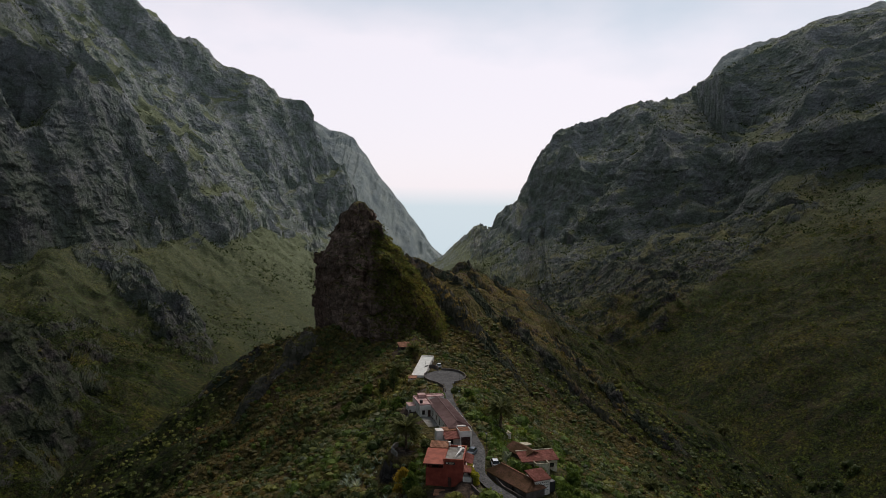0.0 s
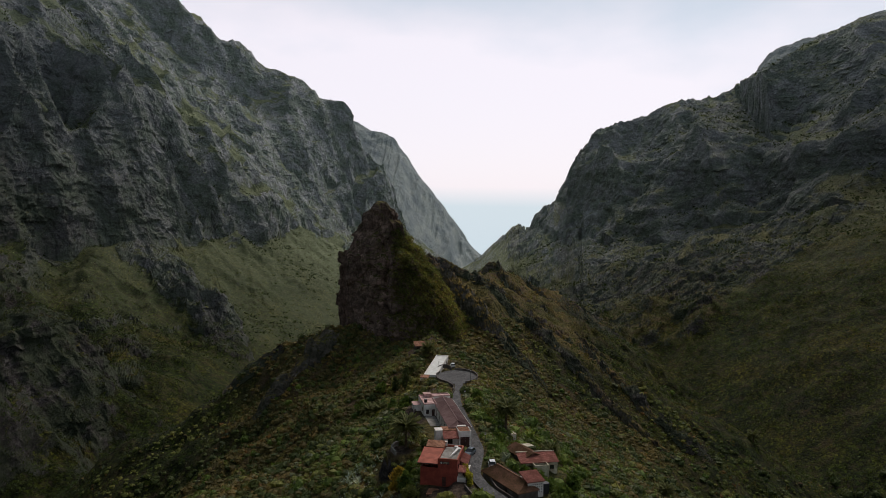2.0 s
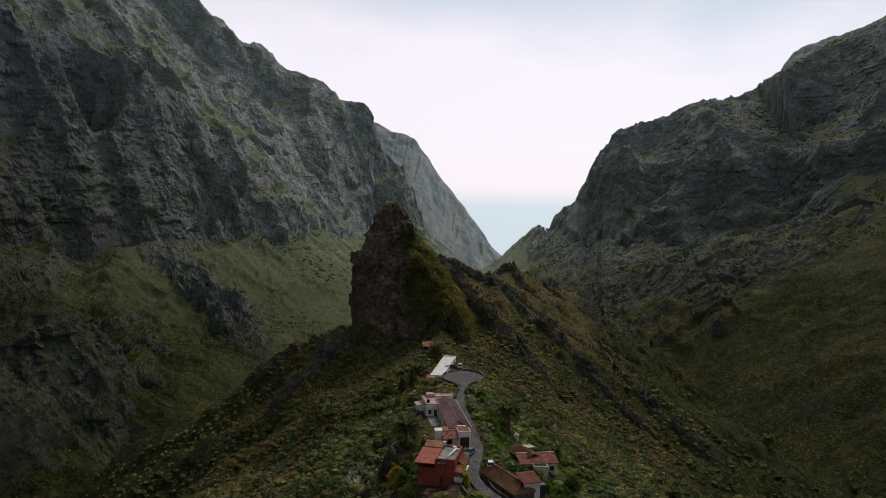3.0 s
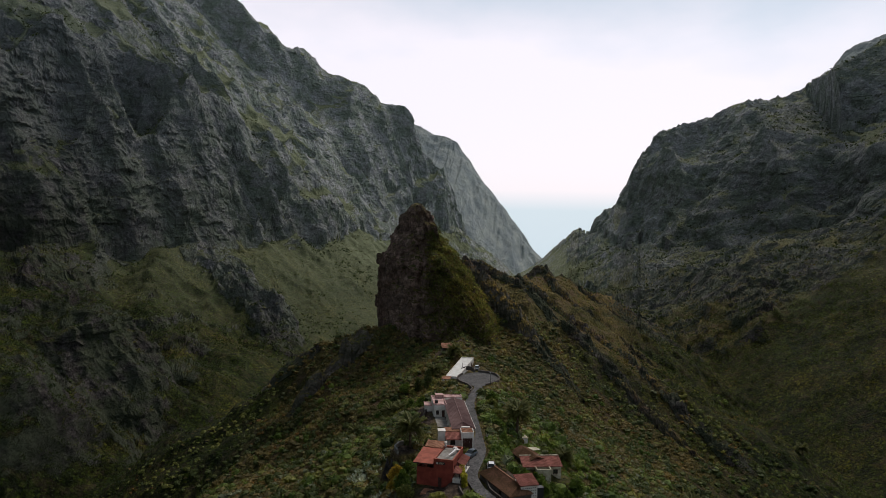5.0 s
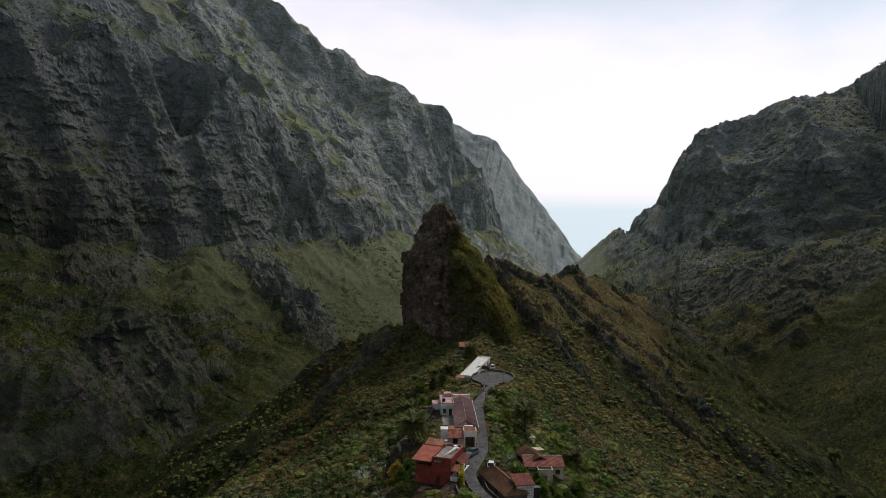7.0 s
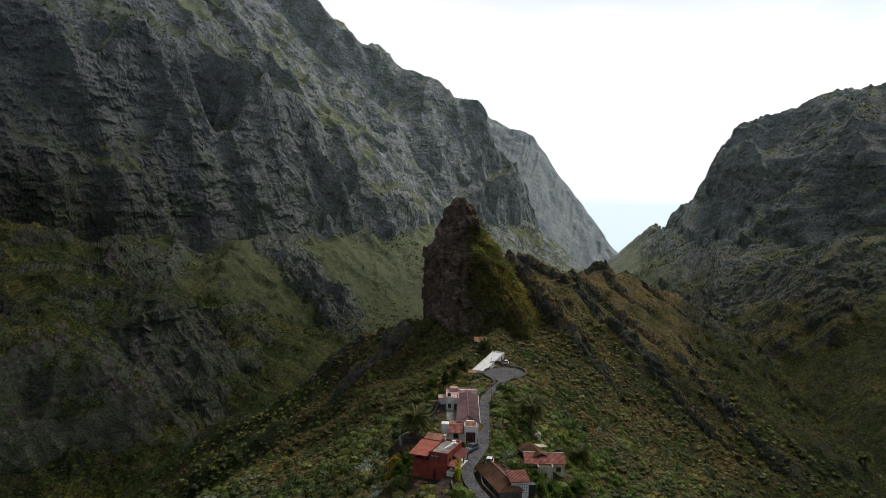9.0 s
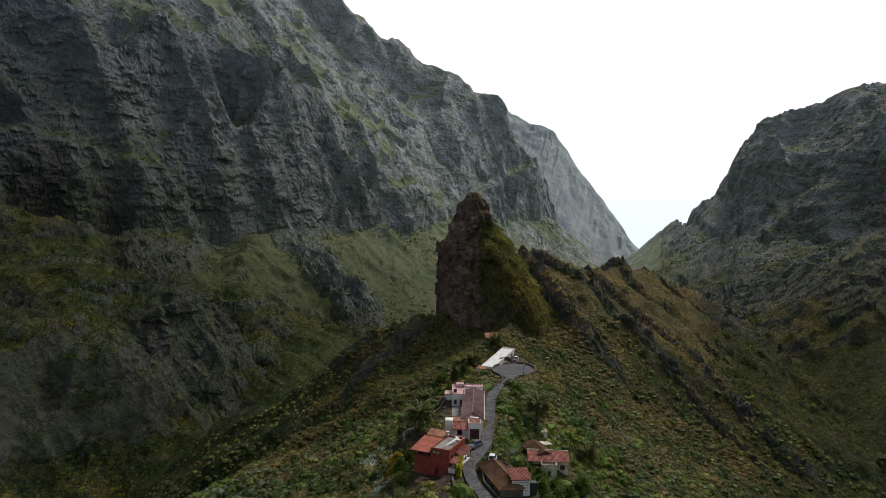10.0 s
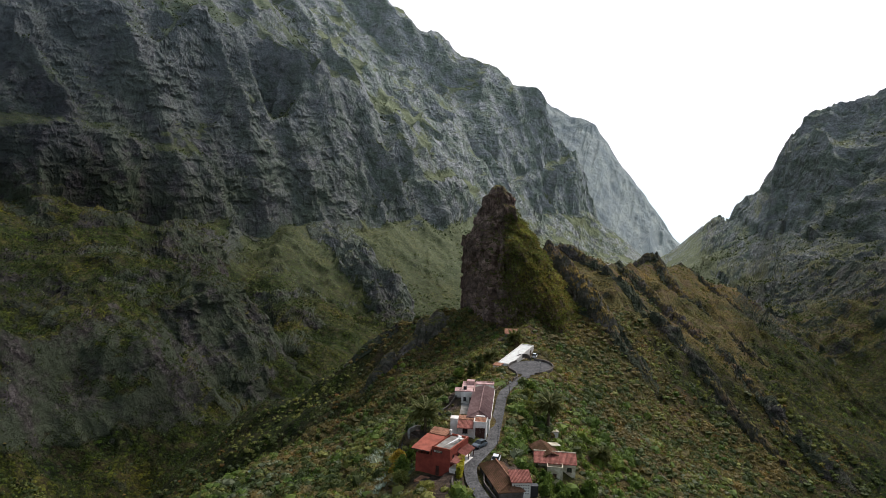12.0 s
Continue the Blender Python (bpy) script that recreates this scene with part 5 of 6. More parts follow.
def white_hall():
    h = thing("white_hall", pose(-11.4, 244.6, -0.75, 0, 0, -7), "long white flat-roofed hall by the turning place", "house")
    def rise(y):
        return 0.75 + 0.094 * y

    def sloped(x0, x1, y0, y1, up):
        bm = box(bmesh.new(), x0, x1, y0, y1, -1.6, 1.0)
        for v in bm.verts:
            if v.co.z > 0:
                v.co.z = rise(v.co.y) + up
        return bm
    for x0, x1, y0, y1 in ((0, 0.25, 0.25, 22.95), (4.35, 4.6, 0.25, 22.95), (0, 4.6, 0, 0.248), (0, 4.6, 22.952, 23.2)):
        part("wall", sloped(x0, x1, y0, y1, 0.3), WHITE_WALL, h)
    part("sloping_roof", sheet([(0.25, 0.25, rise(0.25)), (4.35, 0.25, rise(0.25)), (4.35, 22.95, rise(22.95)), (0.25, 22.95, rise(22.95))], 0.2), WHITE_DECK, h, "white painted sloping roof")
    part("door", boxes((4.603, 4.66, 19.4, 20.4, -0.2, 1.85)), BROWN_WOOD, h)
    part("door_frame", boxes((4.603, 4.68, 19.28, 19.4, -0.2, 1.97), (4.603, 4.68, 20.4, 20.52, -0.2, 1.97), (4.603, 4.68, 19.4, 20.4, 1.85, 1.97)), BROWN_WOOD, h)
    part("roof_pipe", rod(bmesh.new(), (3.1, 12.0, 1.8), (3.1, 12.0, 3.4), 0.06), DARK_METAL, h)
    part("porch", boxes((-0.6, 2.0, -2.6, -0.05, -1.5, 0.55)), WHITE_WALL, h)
    part("porch_roof", tiled((-0.8, -2.8, 0.6), (2.2, -2.8, 0.6), (2.2, -0.05, 0.95), (-0.8, -0.05, 0.95), seed=14), ORANGE_TILE, h)


def brown_house():
    h = thing("brown_tiled_house", pose(12.6, 155.4, -0.9, 0, 0, -148), "old house with sagging brown tiled roof", "house")
    L, A, B = 14.0, 3.0, 1.9
    walls(h, -B, A, 0, L, -2.5, 1.75, STONE, {"left": [(3, 3.9, 0.3, 1.3, "window"), (8, 8.9, 0.3, 1.3, "window")], "right": [(4, 4.9, -0.6, 1.3, "door"), (9, 9.9, 0.3, 1.3, "window")]})
    E, R, o = 1.75, 3.2, 0.3
    part("roof_slope", tiled((A + o, -o, E), (A + o, L + o, E), (0, L - 1.5, R), (0, 1.2, R), seed=16), BROWN_TILE, h)
    part("roof_slope", tiled((-B - o, L + o, E), (-B - o, -o, E), (0, 1.2, R), (0, L - 1.5, R), seed=17), BROWN_TILE, h)
    part("roof_hip", tiled((-B - o, -o, E), (A + o, -o, E), (0.02, 1.2, R), (-0.02, 1.2, R), seed=26), BROWN_TILE, h)
    part("roof_hip", tiled((A + o, L + o, E), (-B - o, L + o, E), (-0.02, L - 1.5, R), (0.02, L - 1.5, R), seed=27), BROWN_TILE, h)
    part("ridge_tiles", rod(bmesh.new(), (0, 1.2, R + 0.06), (0, L - 1.5, R + 0.06), 0.15), ORANGE_TILE, h)


def latticed_house():
    h = thing("small_white_house", pose(19.5, 144.0, -0.2, 0, 0, 24), "small white house with pierced block wall and red roof", "house")
    walls(h, 0, 3.6, 0, 3.6, -1.8, 2.6, WHITE_WALL, {"right": [(1.0, 1.9, 0.6, 1.7, "window")]})
    # rows of small dark glass inserts that stand for the shade in the block wall's openings
    for j in range(4):
        for i in range(7):
            part("dark_insert", boxes((0.35 + 0.45 * i, 0.55 + 0.45 * i, -0.012, 0.06, 0.2 + 0.55 * j, 0.42 + 0.55 * j)), GLASS, h)
    part("tiled_roof", tiled((-0.3, -0.25, 2.65), (3.9, -0.25, 2.65), (3.9, 3.9, 3.55), (-0.3, 3.9, 3.55), seed=18), RED_TILE, h)
    part("water_tank", boxes((3.75, 5.2, 0.4, 1.7, -0.6, 1.6), (3.7, 5.25, 0.35, 1.75, 1.6, 1.68)), DARK_METAL, h, "dark water tank beside the wall")


def grey_house():
    h = thing("cream_house", pose(20.4, 163.8, -4.4, 0, 0, 13), "cream house with red roof and sunken roof terrace", "house")
    walls(h, 0, 8.3, 2.4, 6.4, -1.8, 2.9, CREAM_WALL, {"front": [(6.4, 7.5, 1.1, 2.1, "window")], "right": [(3.6, 4.5, 1.1, 2.1, "window")]})
    walls(h, 2.0, 5.4, 0, 2.398, -1.8, 2.4, CREAM_WALL, {"front": [(3.2, 4.1, 0.0, 1.5, "void")]})
    part("terrace_floor", boxes((2.2, 5.2, 0.2, 2.35, 2.0, 2.2)), DARK_METAL, h, "dark roof terrace floor")
    part("terrace_parapet", parapet(1.97, 5.43, -0.03, 2.37, 2.402, 3.0, 0.2), CREAM_WALL, h)
    part("roof", tiled((-1.0, 1.9, 2.95), (8.6, 2.1, 2.95), (8.6, 6.6, 4.0), (-1.0, 6.6, 4.0), seed=20), RED_TILE, h)
    part("roof_ridge", boxes((-1.0, 8.6, 6.5, 6.75, 3.85, 4.15)), CREAM_WALL, h)
    part("door_leaf", boxes((3.22, 4.08, 0.1, 0.16, 0.02, 1.48)), BROWN_WOOD, h)


def old_house():
    h = thing("ruined_house", pose(20.2, 172.8, -2.9, 0, 0, 30), "ruined stone house with overgrown brown tiled roof", "house")
    walls(h, -2.6, 2.6, -4, 4, -2.0, 1.6, STONE, {"front": [(-0.6, 0.4, 0.0, 1.3, "void")]})
    part("roof_slope", tiled((2.9, -4.3, 1.6), (2.9, 4.3, 1.6), (0, 4.3, 2.9), (0, -4.3, 2.9), seed=22), BROWN_TILE, h)
    part("roof_slope", tiled((-2.9, 4.3, 1.6), (-2.9, -4.3, 1.6), (0, -4.3, 2.9), (0, 4.3, 2.9), seed=23), BROWN_TILE, h)
    part("pale_slab", sheet([(2.2, 2.0, 2.1), (4.6, 2.6, 1.9), (4.2, 4.4, 2.0), (1.6, 4.0, 2.3)], 0.12), CREAM_WALL, h)


def hut():
    h = thing("small_hut", pose(-17.6, 277.5, 1.6, 0, 0, 14), "small hut with orange tiled roof on the slope", "hut")
    walls(h, 0, 4.4, 0, 4.4, -1.5, 2.1, STONE, {"front": [(0.6, 1.6, 0.1, 1.9, "void"), (2.6, 3.6, 0.6, 1.7, "window")]})
    part("tiled_roof", tiled((-0.3, -0.4, 2.1), (4.7, -0.4, 2.1), (4.7, 4.7, 3.1), (-0.3, 4.7, 3.1), seed=25), ORANGE_TILE, h)


def white_store():
    h = thing("white_store", pose(16.9, 193.8, -6.1, 0, 0, 20), "small dilapidated white store beside the palm", "shed")
    walls(h, 0, 2.4, 0, 3.0, -1.5, 2.2, WHITE_WALL, {"front": [(0.7, 1.5, 0.0, 1.7, "void")]})
    part("flat_roof", boxes((-0.1, 2.5, -0.1, 3.1, 2.2, 2.35)), CREAM_WALL, h)
    part("yard_wall", boxes((-3.2, -0.1, -0.6, -0.35, -1.5, 1.0)), WHITE_WALL, h)


for build in (red_house, long_house, garage_house, pink_house, white_hall, brown_house, latticed_house, grey_house, old_house, hut, white_store):
    build()


# ---- cars and lamps ----
def car(m, paint, label):
    c = thing("car", m, label, "car")
    prof = [(-2.0, 0.45, 0.62, 0.80), (-1.95, 0.30, 0.85, 0.84), (-1.3, 0.25, 0.95, 0.86), (-0.2, 0.25, 0.98, 0.87), (1.0, 0.25, 0.94, 0.87), (1.6, 0.28, 0.86, 0.84), (2.0, 0.36, 0.70, 0.76)]
    bm = bmesh.new()
    prev = None
    for y, lo, hi, w in prof:
        ring = [bm.verts.new(p) for p in ((-w, y, lo), (-w * 1.01, y, (lo + hi) / 2), (-w * 0.93, y, hi), (w * 0.93, y, hi), (w * 1.01, y, (lo + hi) / 2), (w, y, lo))]
        if prev:
            for k in range(6):
                bm.faces.new((prev[k], ring[k], ring[(k + 1) % 6], prev[(k + 1) % 6]))
        else:
            bm.faces.new(ring)
        prev = ring
    bm.faces.new(prev[::-1])
    part("body", bm, paint, c)
    bm = bmesh.new()
    lo = [bm.verts.new(p) for p in ((-0.78, -1.85, 0.9), (0.78, -1.85, 0.9), (0.80, 0.95, 0.94), (-0.80, 0.95, 0.94))]
    hi = [bm.verts.new(p) for p in ((-0.60, -1.45, 1.44), (0.60, -1.45, 1.44), (0.62, 0.15, 1.47), (-0.62, 0.15, 1.47))]
    bm.faces.new(hi)
    for i in range(4):
        bm.faces.new((lo[i], lo[(i + 1) % 4], hi[(i + 1) % 4], hi[i]))
    part("window_glass", bm, GLASS, c, "dark car windows")
    part("roof", box(bmesh.new(), -0.62, 0.62, -1.46, 0.18, 1.43, 1.50, (0.06, 0.08)), paint, c)
    for x in (-0.80, 0.80):
        for y in (-1.25, 1.3):
            w = part("wheel", rod(bmesh.new(), (x - 0.1, y, 0.31), (x + 0.1, y, 0.31), 0.31, sides=18), TYRE, c)
            part("rim", rod(bmesh.new(), (x + math.copysign(0.1, x), y, 0.31), (x + math.copysign(0.115, x), y, 0.31), 0.19, sides=14), RIM, w)
    for x in (-0.6, 0.6):
        part("headlight", box(bmesh.new(), x - 0.17, x + 0.17, 1.9, 2.0, 0.58, 0.70), LAMP_GLASS, c)
        part("tail_light", box(bmesh.new(), x - 0.12, x + 0.12, -2.02, -1.93, 0.62, 0.80), RED_SHEET, c)
    return c


car(pose(6.9, 163.4, 0.97, 1.5, 0, 160), CAR_DARK, "dark grey hatchback parked beside the red house")
car(pose(12.1, 158.9, 0.2, 0, 0, 6), CAR_WHITE, "white car parked by the brown roof")
car(pose(-1.9, 259.5, -0.12, 0, 0, 5), CAR_WHITE, "white car parked beside the white hall")


def street_lamp(x, y, z):
    p = thing("street_lamp", pose(x, y, z), "dark slender street lamp beside the lane", "lamp", "lamps along the lane")
    part("pole", rod(bmesh.new(), (0, 0, -0.2), (0, 0, 4.2), 0.07, 0.045), DARK_METAL, p)
    part("base", rod(bmesh.new(), (0, 0, -0.2), (0, 0, 0.5), 0.11, 0.09), DARK_METAL, p)
    part("lantern", box(bmesh.new(), -0.16, 0.16, -0.16, 0.16, 4.2, 4.55, (-0.06, -0.06)), LAMP_GLASS, p)
    part("cap", box(bmesh.new(), -0.24, 0.24, -0.24, 0.24, 4.55, 4.72, (0.16, 0.16)), DARK_METAL, p)


for place in ((4.5, 199.0, 2.3), (10.5, 165.8, 0.9), (5.2, 235.4, -0.1)):
    street_lamp(*place)


# ---- plants ----
def leaf_material(name, dark, light, patch=(1.0, 1.0, 1.0)):
    m, n, l, b = material(name, 0.7)
    geo = n.new("ShaderNodeNewGeometry")
    co = n.new("ShaderNodeTexCoord").outputs["Object"]
    c = ramp(n, l, geo.outputs["Random Per Island"], [(0.0, dark), (1.0, light)])
    d = ramp(n, l, tex_noise(n, l, 0.35, 3, co), [(0.38, (0.75, 0.78, 0.7)), (0.5, (1, 1, 1)), (0.66, tuple(1.15 * k for k in patch))])
    stand = ramp(n, l, tex_noise(n, l, 0.055, 5, co, 0.6), [(0.35, (0.58, 0.72, 0.60)), (0.5, (0.92, 0.97, 0.92)), (0.65, (1.28, 1.20, 0.98))])
    c = mix(n, l, 1.0, mix(n, l, 1.0, c, stand, "MULTIPLY"), d, "MULTIPLY")
    l.new(c, b.inputs["Base Color"])
    b.inputs["Specular IOR Level"].default_value = 0.2
    thin = n.new("ShaderNodeBsdfTranslucent")
    l.new(mix(n, l, 1.0, c, (1.2, 1.12, 0.8), "MULTIPLY"), thin.inputs["Color"])
    both = n.new("ShaderNodeMixShader")
    both.inputs[0].default_value = 0.38
    l.new(b.outputs[0], both.inputs[1])
    l.new(thin.outputs[0], both.inputs[2])
    out = [k for k in n if k.type == "OUTPUT_MATERIAL"][0]
    l.new(both.outputs[0], out.inputs["Surface"])
    return m


OLIVE = leaf_material("olive_scrub_leaves", (0.086, 0.069, 0.026), (0.190, 0.150, 0.060), (1.1, 1.0, 0.85))
GREEN = leaf_material("green_scrub_leaves", (0.042, 0.056, 0.018), (0.105, 0.126, 0.042))
LIME = leaf_material("yellow_green_scrub_leaves", (0.110, 0.118, 0.030), (0.23, 0.235, 0.070))
GREY = leaf_material("grey_green_scrub_leaves", (0.085, 0.095, 0.055), (0.22, 0.235, 0.15))
RUST = leaf_material("rusty_dry_scrub", (0.085, 0.046, 0.016), (0.22, 0.118, 0.036))
ORANGE_LEAF = leaf_material("yellow_orange_leaves", (0.26, 0.17, 0.025), (0.55, 0.36, 0.05))
PALM_LEAF = leaf_material("palm_frond_leaves", (0.085, 0.088, 0.026), (0.25, 0.24, 0.085))
TREE_LEAF = leaf_material("broad_green_leaves", (0.060, 0.095, 0.018), (0.17, 0.23, 0.048))
LAUREL = leaf_material("dark_laurel_leaves", (0.020, 0.030, 0.013), (0.062, 0.086, 0.028))
BOULDER = TERRAIN


def clump(rnd, leaves, core=None, size=0.42, tall=0.8):
    """Triangles of a unit shrub: leaves on a dome round a lumpy core."""
    tris = []
    for _ in range(leaves):
        a, u = rnd.uniform(0, 2 * np.pi), rnd.uniform(0.02, 1.0)
        r = math.sqrt(max(0, 1 - u * u)) * rnd.uniform(0.75, 1.08)
        c = np.array([r * math.cos(a), r * math.sin(a), u * tall * rnd.uniform(0.8, 1.1)])
        d1, d2 = rnd.normal(size=3), rnd.normal(size=3)
        out = c / (np.linalg.norm(c) + 1e-6)
        d1 = d1 / np.linalg.norm(d1) + 0.7 * out
        d2 = d2 - (d2 @ out) * out * 0.8
        d2 /= np.linalg.norm(d2)
        w = size * rnd.uniform(0.6, 1.2)
        tris.append([c - d2 * w * 0.45, c + d2 * w * 0.45, c + d1 * w * 0.8])
    if core:
        seg, rows = core
        rings = []
        for r in range(rows):
            e = (r / rows) * math.pi / 2 - 0.15
            rings.append([np.array([math.cos(e) * math.cos(2 * math.pi * (k + 0.5 * r) / seg), math.cos(e) * math.sin(2 * math.pi * (k + 0.5 * r) / seg), tall * math.sin(e)]) * rnd.uniform(0.55, 1.1) for k in range(seg)])
        top = np.array([0, 0, tall * rnd.uniform(0.8, 1.0)])
        for a, b in zip(rings[:-1], rings[1:]):
            for k in range(seg):
                tris += [[a[k], a[(k + 1) % seg], b[k]], [b[k], a[(k + 1) % seg], b[(k + 1) % seg]]]
        for k in range(seg):
            tris.append([rings[-1][k], rings[-1][(k + 1) % seg], top])
    return np.array(tris)


def triangle_mesh(name, tris, mat):
    me = bpy.data.meshes.new(name)
    co = tris.reshape(-1, 3)
    n = len(tris)
    me.vertices.add(len(co))
    me.vertices.foreach_set("co", co.ravel())
    me.loops.add(n * 3)
    me.loops.foreach_set("vertex_index", np.arange(n * 3, dtype=np.int32))
    me.polygons.add(n)
    me.polygons.foreach_set("loop_start", np.arange(0, n * 3, 3, dtype=np.int32))
    me.update(calc_edges=True)
    me.materials.append(mat)
    return new(name, me)


def bare_ground(x, y):
    """True where a shrub would stand on the lane, the square or a house."""
    taken = along(ROAD, x, y)[0] < 2.6
    taken |= np.hypot((x - 0.3) / 8.2, (y - 244) / 11.2) < 1
    for cx, cy, rx, ry, _ in PADS:
        taken |= np.hypot((x - cx) / rx, (y - cy) / ry) < 1.12
    for cx, cy, rx, ry in TRODDEN:
        taken |= np.hypot((x - cx) / rx, (y - cy) / ry) + 0.6 * value_noise(x / 1.5, y / 1.5, seed=57) < 0.75
    for ax, ay, bx, by, r in ((1.5, 172, -3.5, 195, 5.5), (13, 155, 20, 143, 4.2), (-6.5, 243, -6.5, 266, 4.2), (0, 148, 3.5, 160, 5.0), (-3, 258, 1, 258, 3)):
        taken |= along([(ax, ay), (bx, by)], x, y)[0] < r
    for line in DIKES:
        dk, _, (hk,) = along(line, x, y)
        taken |= dk < np.minimum(hk, 5.0)
    taken |= along([(-72, 385), (-46, 360), (-22, 334)], x, y)[0] < 15
    return taken


def scatter(name, label, mat, count, region, size, template, seed, keep=None, steep=1.35):
    """Shrubs sown over a region (azimuth, distance) of the hillside, as one stuff mesh."""
    rnd = np.random.RandomState(seed)
    a0, a1, r0, r1 = region
    az = np.radians(rnd.uniform(a0, a1, count * 3))
    r = np.sqrt(rnd.uniform(0, 1, count * 3) * (r1 ** 2 - r0 ** 2) + r0 ** 2)
    x, y = 25 + r * np.sin(az), r * np.cos(az)
    ok = ~bare_ground(x, y)
    if keep is not None:
        ok &= keep(x, y)
    x, y = x[ok][:count * 2], y[ok][:count * 2]
    z = land(x, y)
    e = 1.5
    g = np.hypot((land(x + e, y) - z) / e, (land(x, y + e) - z) / e)
    ok = g < steep
    x, y, z = x[ok][:count], y[ok][:count], z[ok][:count]
    n = len(x)
    sz = rnd.uniform(size[0], size[1], n) * (0.7 + 0.6 * rnd.uniform(0, 1, n) ** 2)
    ang = rnd.uniform(0, 2 * np.pi, n)
    pick = rnd.randint(0, len(template), n)
    out = []
    for k, t in enumerate(template):
        i = np.where(pick == k)[0]
        ca, sa = np.cos(ang[i]), np.sin(ang[i])
        p = t[None] * sz[i][:, None, None, None]
        q = np.empty_like(p)
        q[..., 0] = p[..., 0] * ca[:, None, None] - p[..., 1] * sa[:, None, None] + x[i][:, None, None]
        q[..., 1] = p[..., 0] * sa[:, None, None] + p[..., 1] * ca[:, None, None] + y[i][:, None, None]
        q[..., 2] = p[..., 2] + z[i][:, None, None]
        out.append(q.reshape(-1, 3, 3))
    return tagged(triangle_mesh(name, np.concatenate(out), mat), label, "shrubs", kind="stuff")


rs = np.random.RandomState(4)
NEAR = [clump(rs, 46, (7, 2), 0.27, 0.75) for _ in range(6)] + [clump(rs, 70, None, 0.3, 0.9) for _ in range(4)]
CLOSE = [clump(rs, 26, (5, 2), 0.27, 0.75) for _ in range(7)]
HALF = [clump(rs, 18, (5, 2), 0.36, 0.75) for _ in range(6)]
LOW = [clump(rs, 16, None, 0.36, 0.6) for _ in range(6)]
MID = [clump(rs, 14, None, 0.5, 0.8) for _ in range(6)]
FAR = [clump(rs, 6, None, 0.8, 0.9) for _ in range(6)]
TALL = [clump(rs, 120, (7, 3), 0.24, 1.1) for _ in range(5)]


def patches(scale, low, seed):
    return lambda x, y: fbm(x / scale, y / scale, octaves=3, seed=seed) > low


def on_ridge(x, y):
    return dark_scrub_at(x, y) < 0.6


def off_ridge(scale, low, seed):
    return lambda x, y: ~on_ridge(x, y) & (fbm(x / scale, y / scale, octaves=3, seed=seed) > low)


near = (-50, 36, 112, 250)
rest = (-52, 36, 235, 370)
scatter("scrub", "low olive-green shrubs over the village ridge", OLIVE, 4200, near, (0.6, 1.8), CLOSE, 11, on_ridge)
scatter("scrub", "low grey-olive herbs over the village ridge", OLIVE, 5600, near, (0.3, 0.8), LOW, 17, on_ridge)
scatter("scrub", "low dull green herbs over the village ridge", GREEN, 3840, near, (0.35, 0.8), LOW, 18)
scatter("scrub", "dark green shrubs over the village ridge", GREEN, 3600, near, (0.6, 2.0), CLOSE, 12, patches(40, -0.3, 401))
scatter("scrub", "yellow-green spurge bushes on the ridge", LIME, 1700, near, (0.6, 1.7), CLOSE, 13, lambda x, y: on_ridge(x, y) & (fbm(x / 30, y / 30, octaves=3, seed=402) > 0.05))
scatter("scrub", "grey-green succulents on the ridge", GREY, 1700, near, (0.5, 1.5), CLOSE, 14, patches(25, -0.1, 403))
scatter("scrub", "rounded leafy green bushes over the village ridge", TREE_LEAF, 1500, near, (1.0, 2.3), CLOSE, 81, patches(22, -0.1, 431))
scatter("scrub", "rounded pale yellow-green bushes over the village ridge", LIME, 900, near, (1.0, 2.1), CLOSE, 82, patches(24, 0.0, 432))
scatter("scrub", "rounded sage-green bushes over the village ridge", GREY, 900, near, (0.9, 2.0), CLOSE, 83, patches(26, -0.05, 433))
scatter("scrub", "rusty dry bushes on the ridge", RUST, 800, near, (0.4, 1.0), CLOSE, 15, patches(28, 0.25, 404))
scatter("scrub", "olive-green shrubs on the upper ridge", OLIVE, 4800, rest, (0.7, 1.9), HALF, 41, on_ridge)
scatter("scrub", "dark green shrubs on the upper ridge", GREEN, 3700, rest, (0.8, 2.1), HALF, 42, patches(40, -0.3, 401))
scatter("scrub", "yellow-green spurge bushes on the upper ridge", LIME, 2400, rest, (0.7, 1.8), HALF, 43, patches(30, 0.0, 402))
scatter("scrub", "grey-green succulents on the upper ridge", GREY, 800, rest, (0.5, 1.2), HALF, 44, patches(25, 0.1, 403))
scatter("scrub", "rusty dry bushes on the upper ridge", RUST, 1100, rest, (0.6, 1.3), HALF, 45, patches(28, 0.15, 404))
scatter("tall_scrub", "dark trees along the gully floor", GREEN, 90, (18, 36, 380, 560), (2.5, 4.5), TALL, 19, lambda x, y: np.hypot((x - 205) / 45, (y - 425) / 25) < 1, 3.0)
scatter("tall_scrub", "fresh green bushes on the gully floor", TREE_LEAF, 120, (8, 30, 480, 640), (1.8, 3.4), TALL, 20, lambda x, y: np.hypot((x - 166) / 16, (y - 555) / 45) < 1, 3.0)
scatter("tall_scrub", "tall dark green bushes between the houses", GREEN, 620, (-30, 32, 118, 270), (0.9, 2.0), TALL, 16, lambda x, y: (fbm(x / 22, y / 22, seed=405) > 0.0) & (along(SPINE, x, y)[0] < 60))
scatter("tall_scrub", "leafy green bushes round the houses", TREE_LEAF, 330, (-8, 20, 125, 222), (0.9, 2.1), TALL, 27, lambda x, y: (x > 8) & (x < 44) & (fbm(x / 14, y / 14, seed=407) > -0.15))
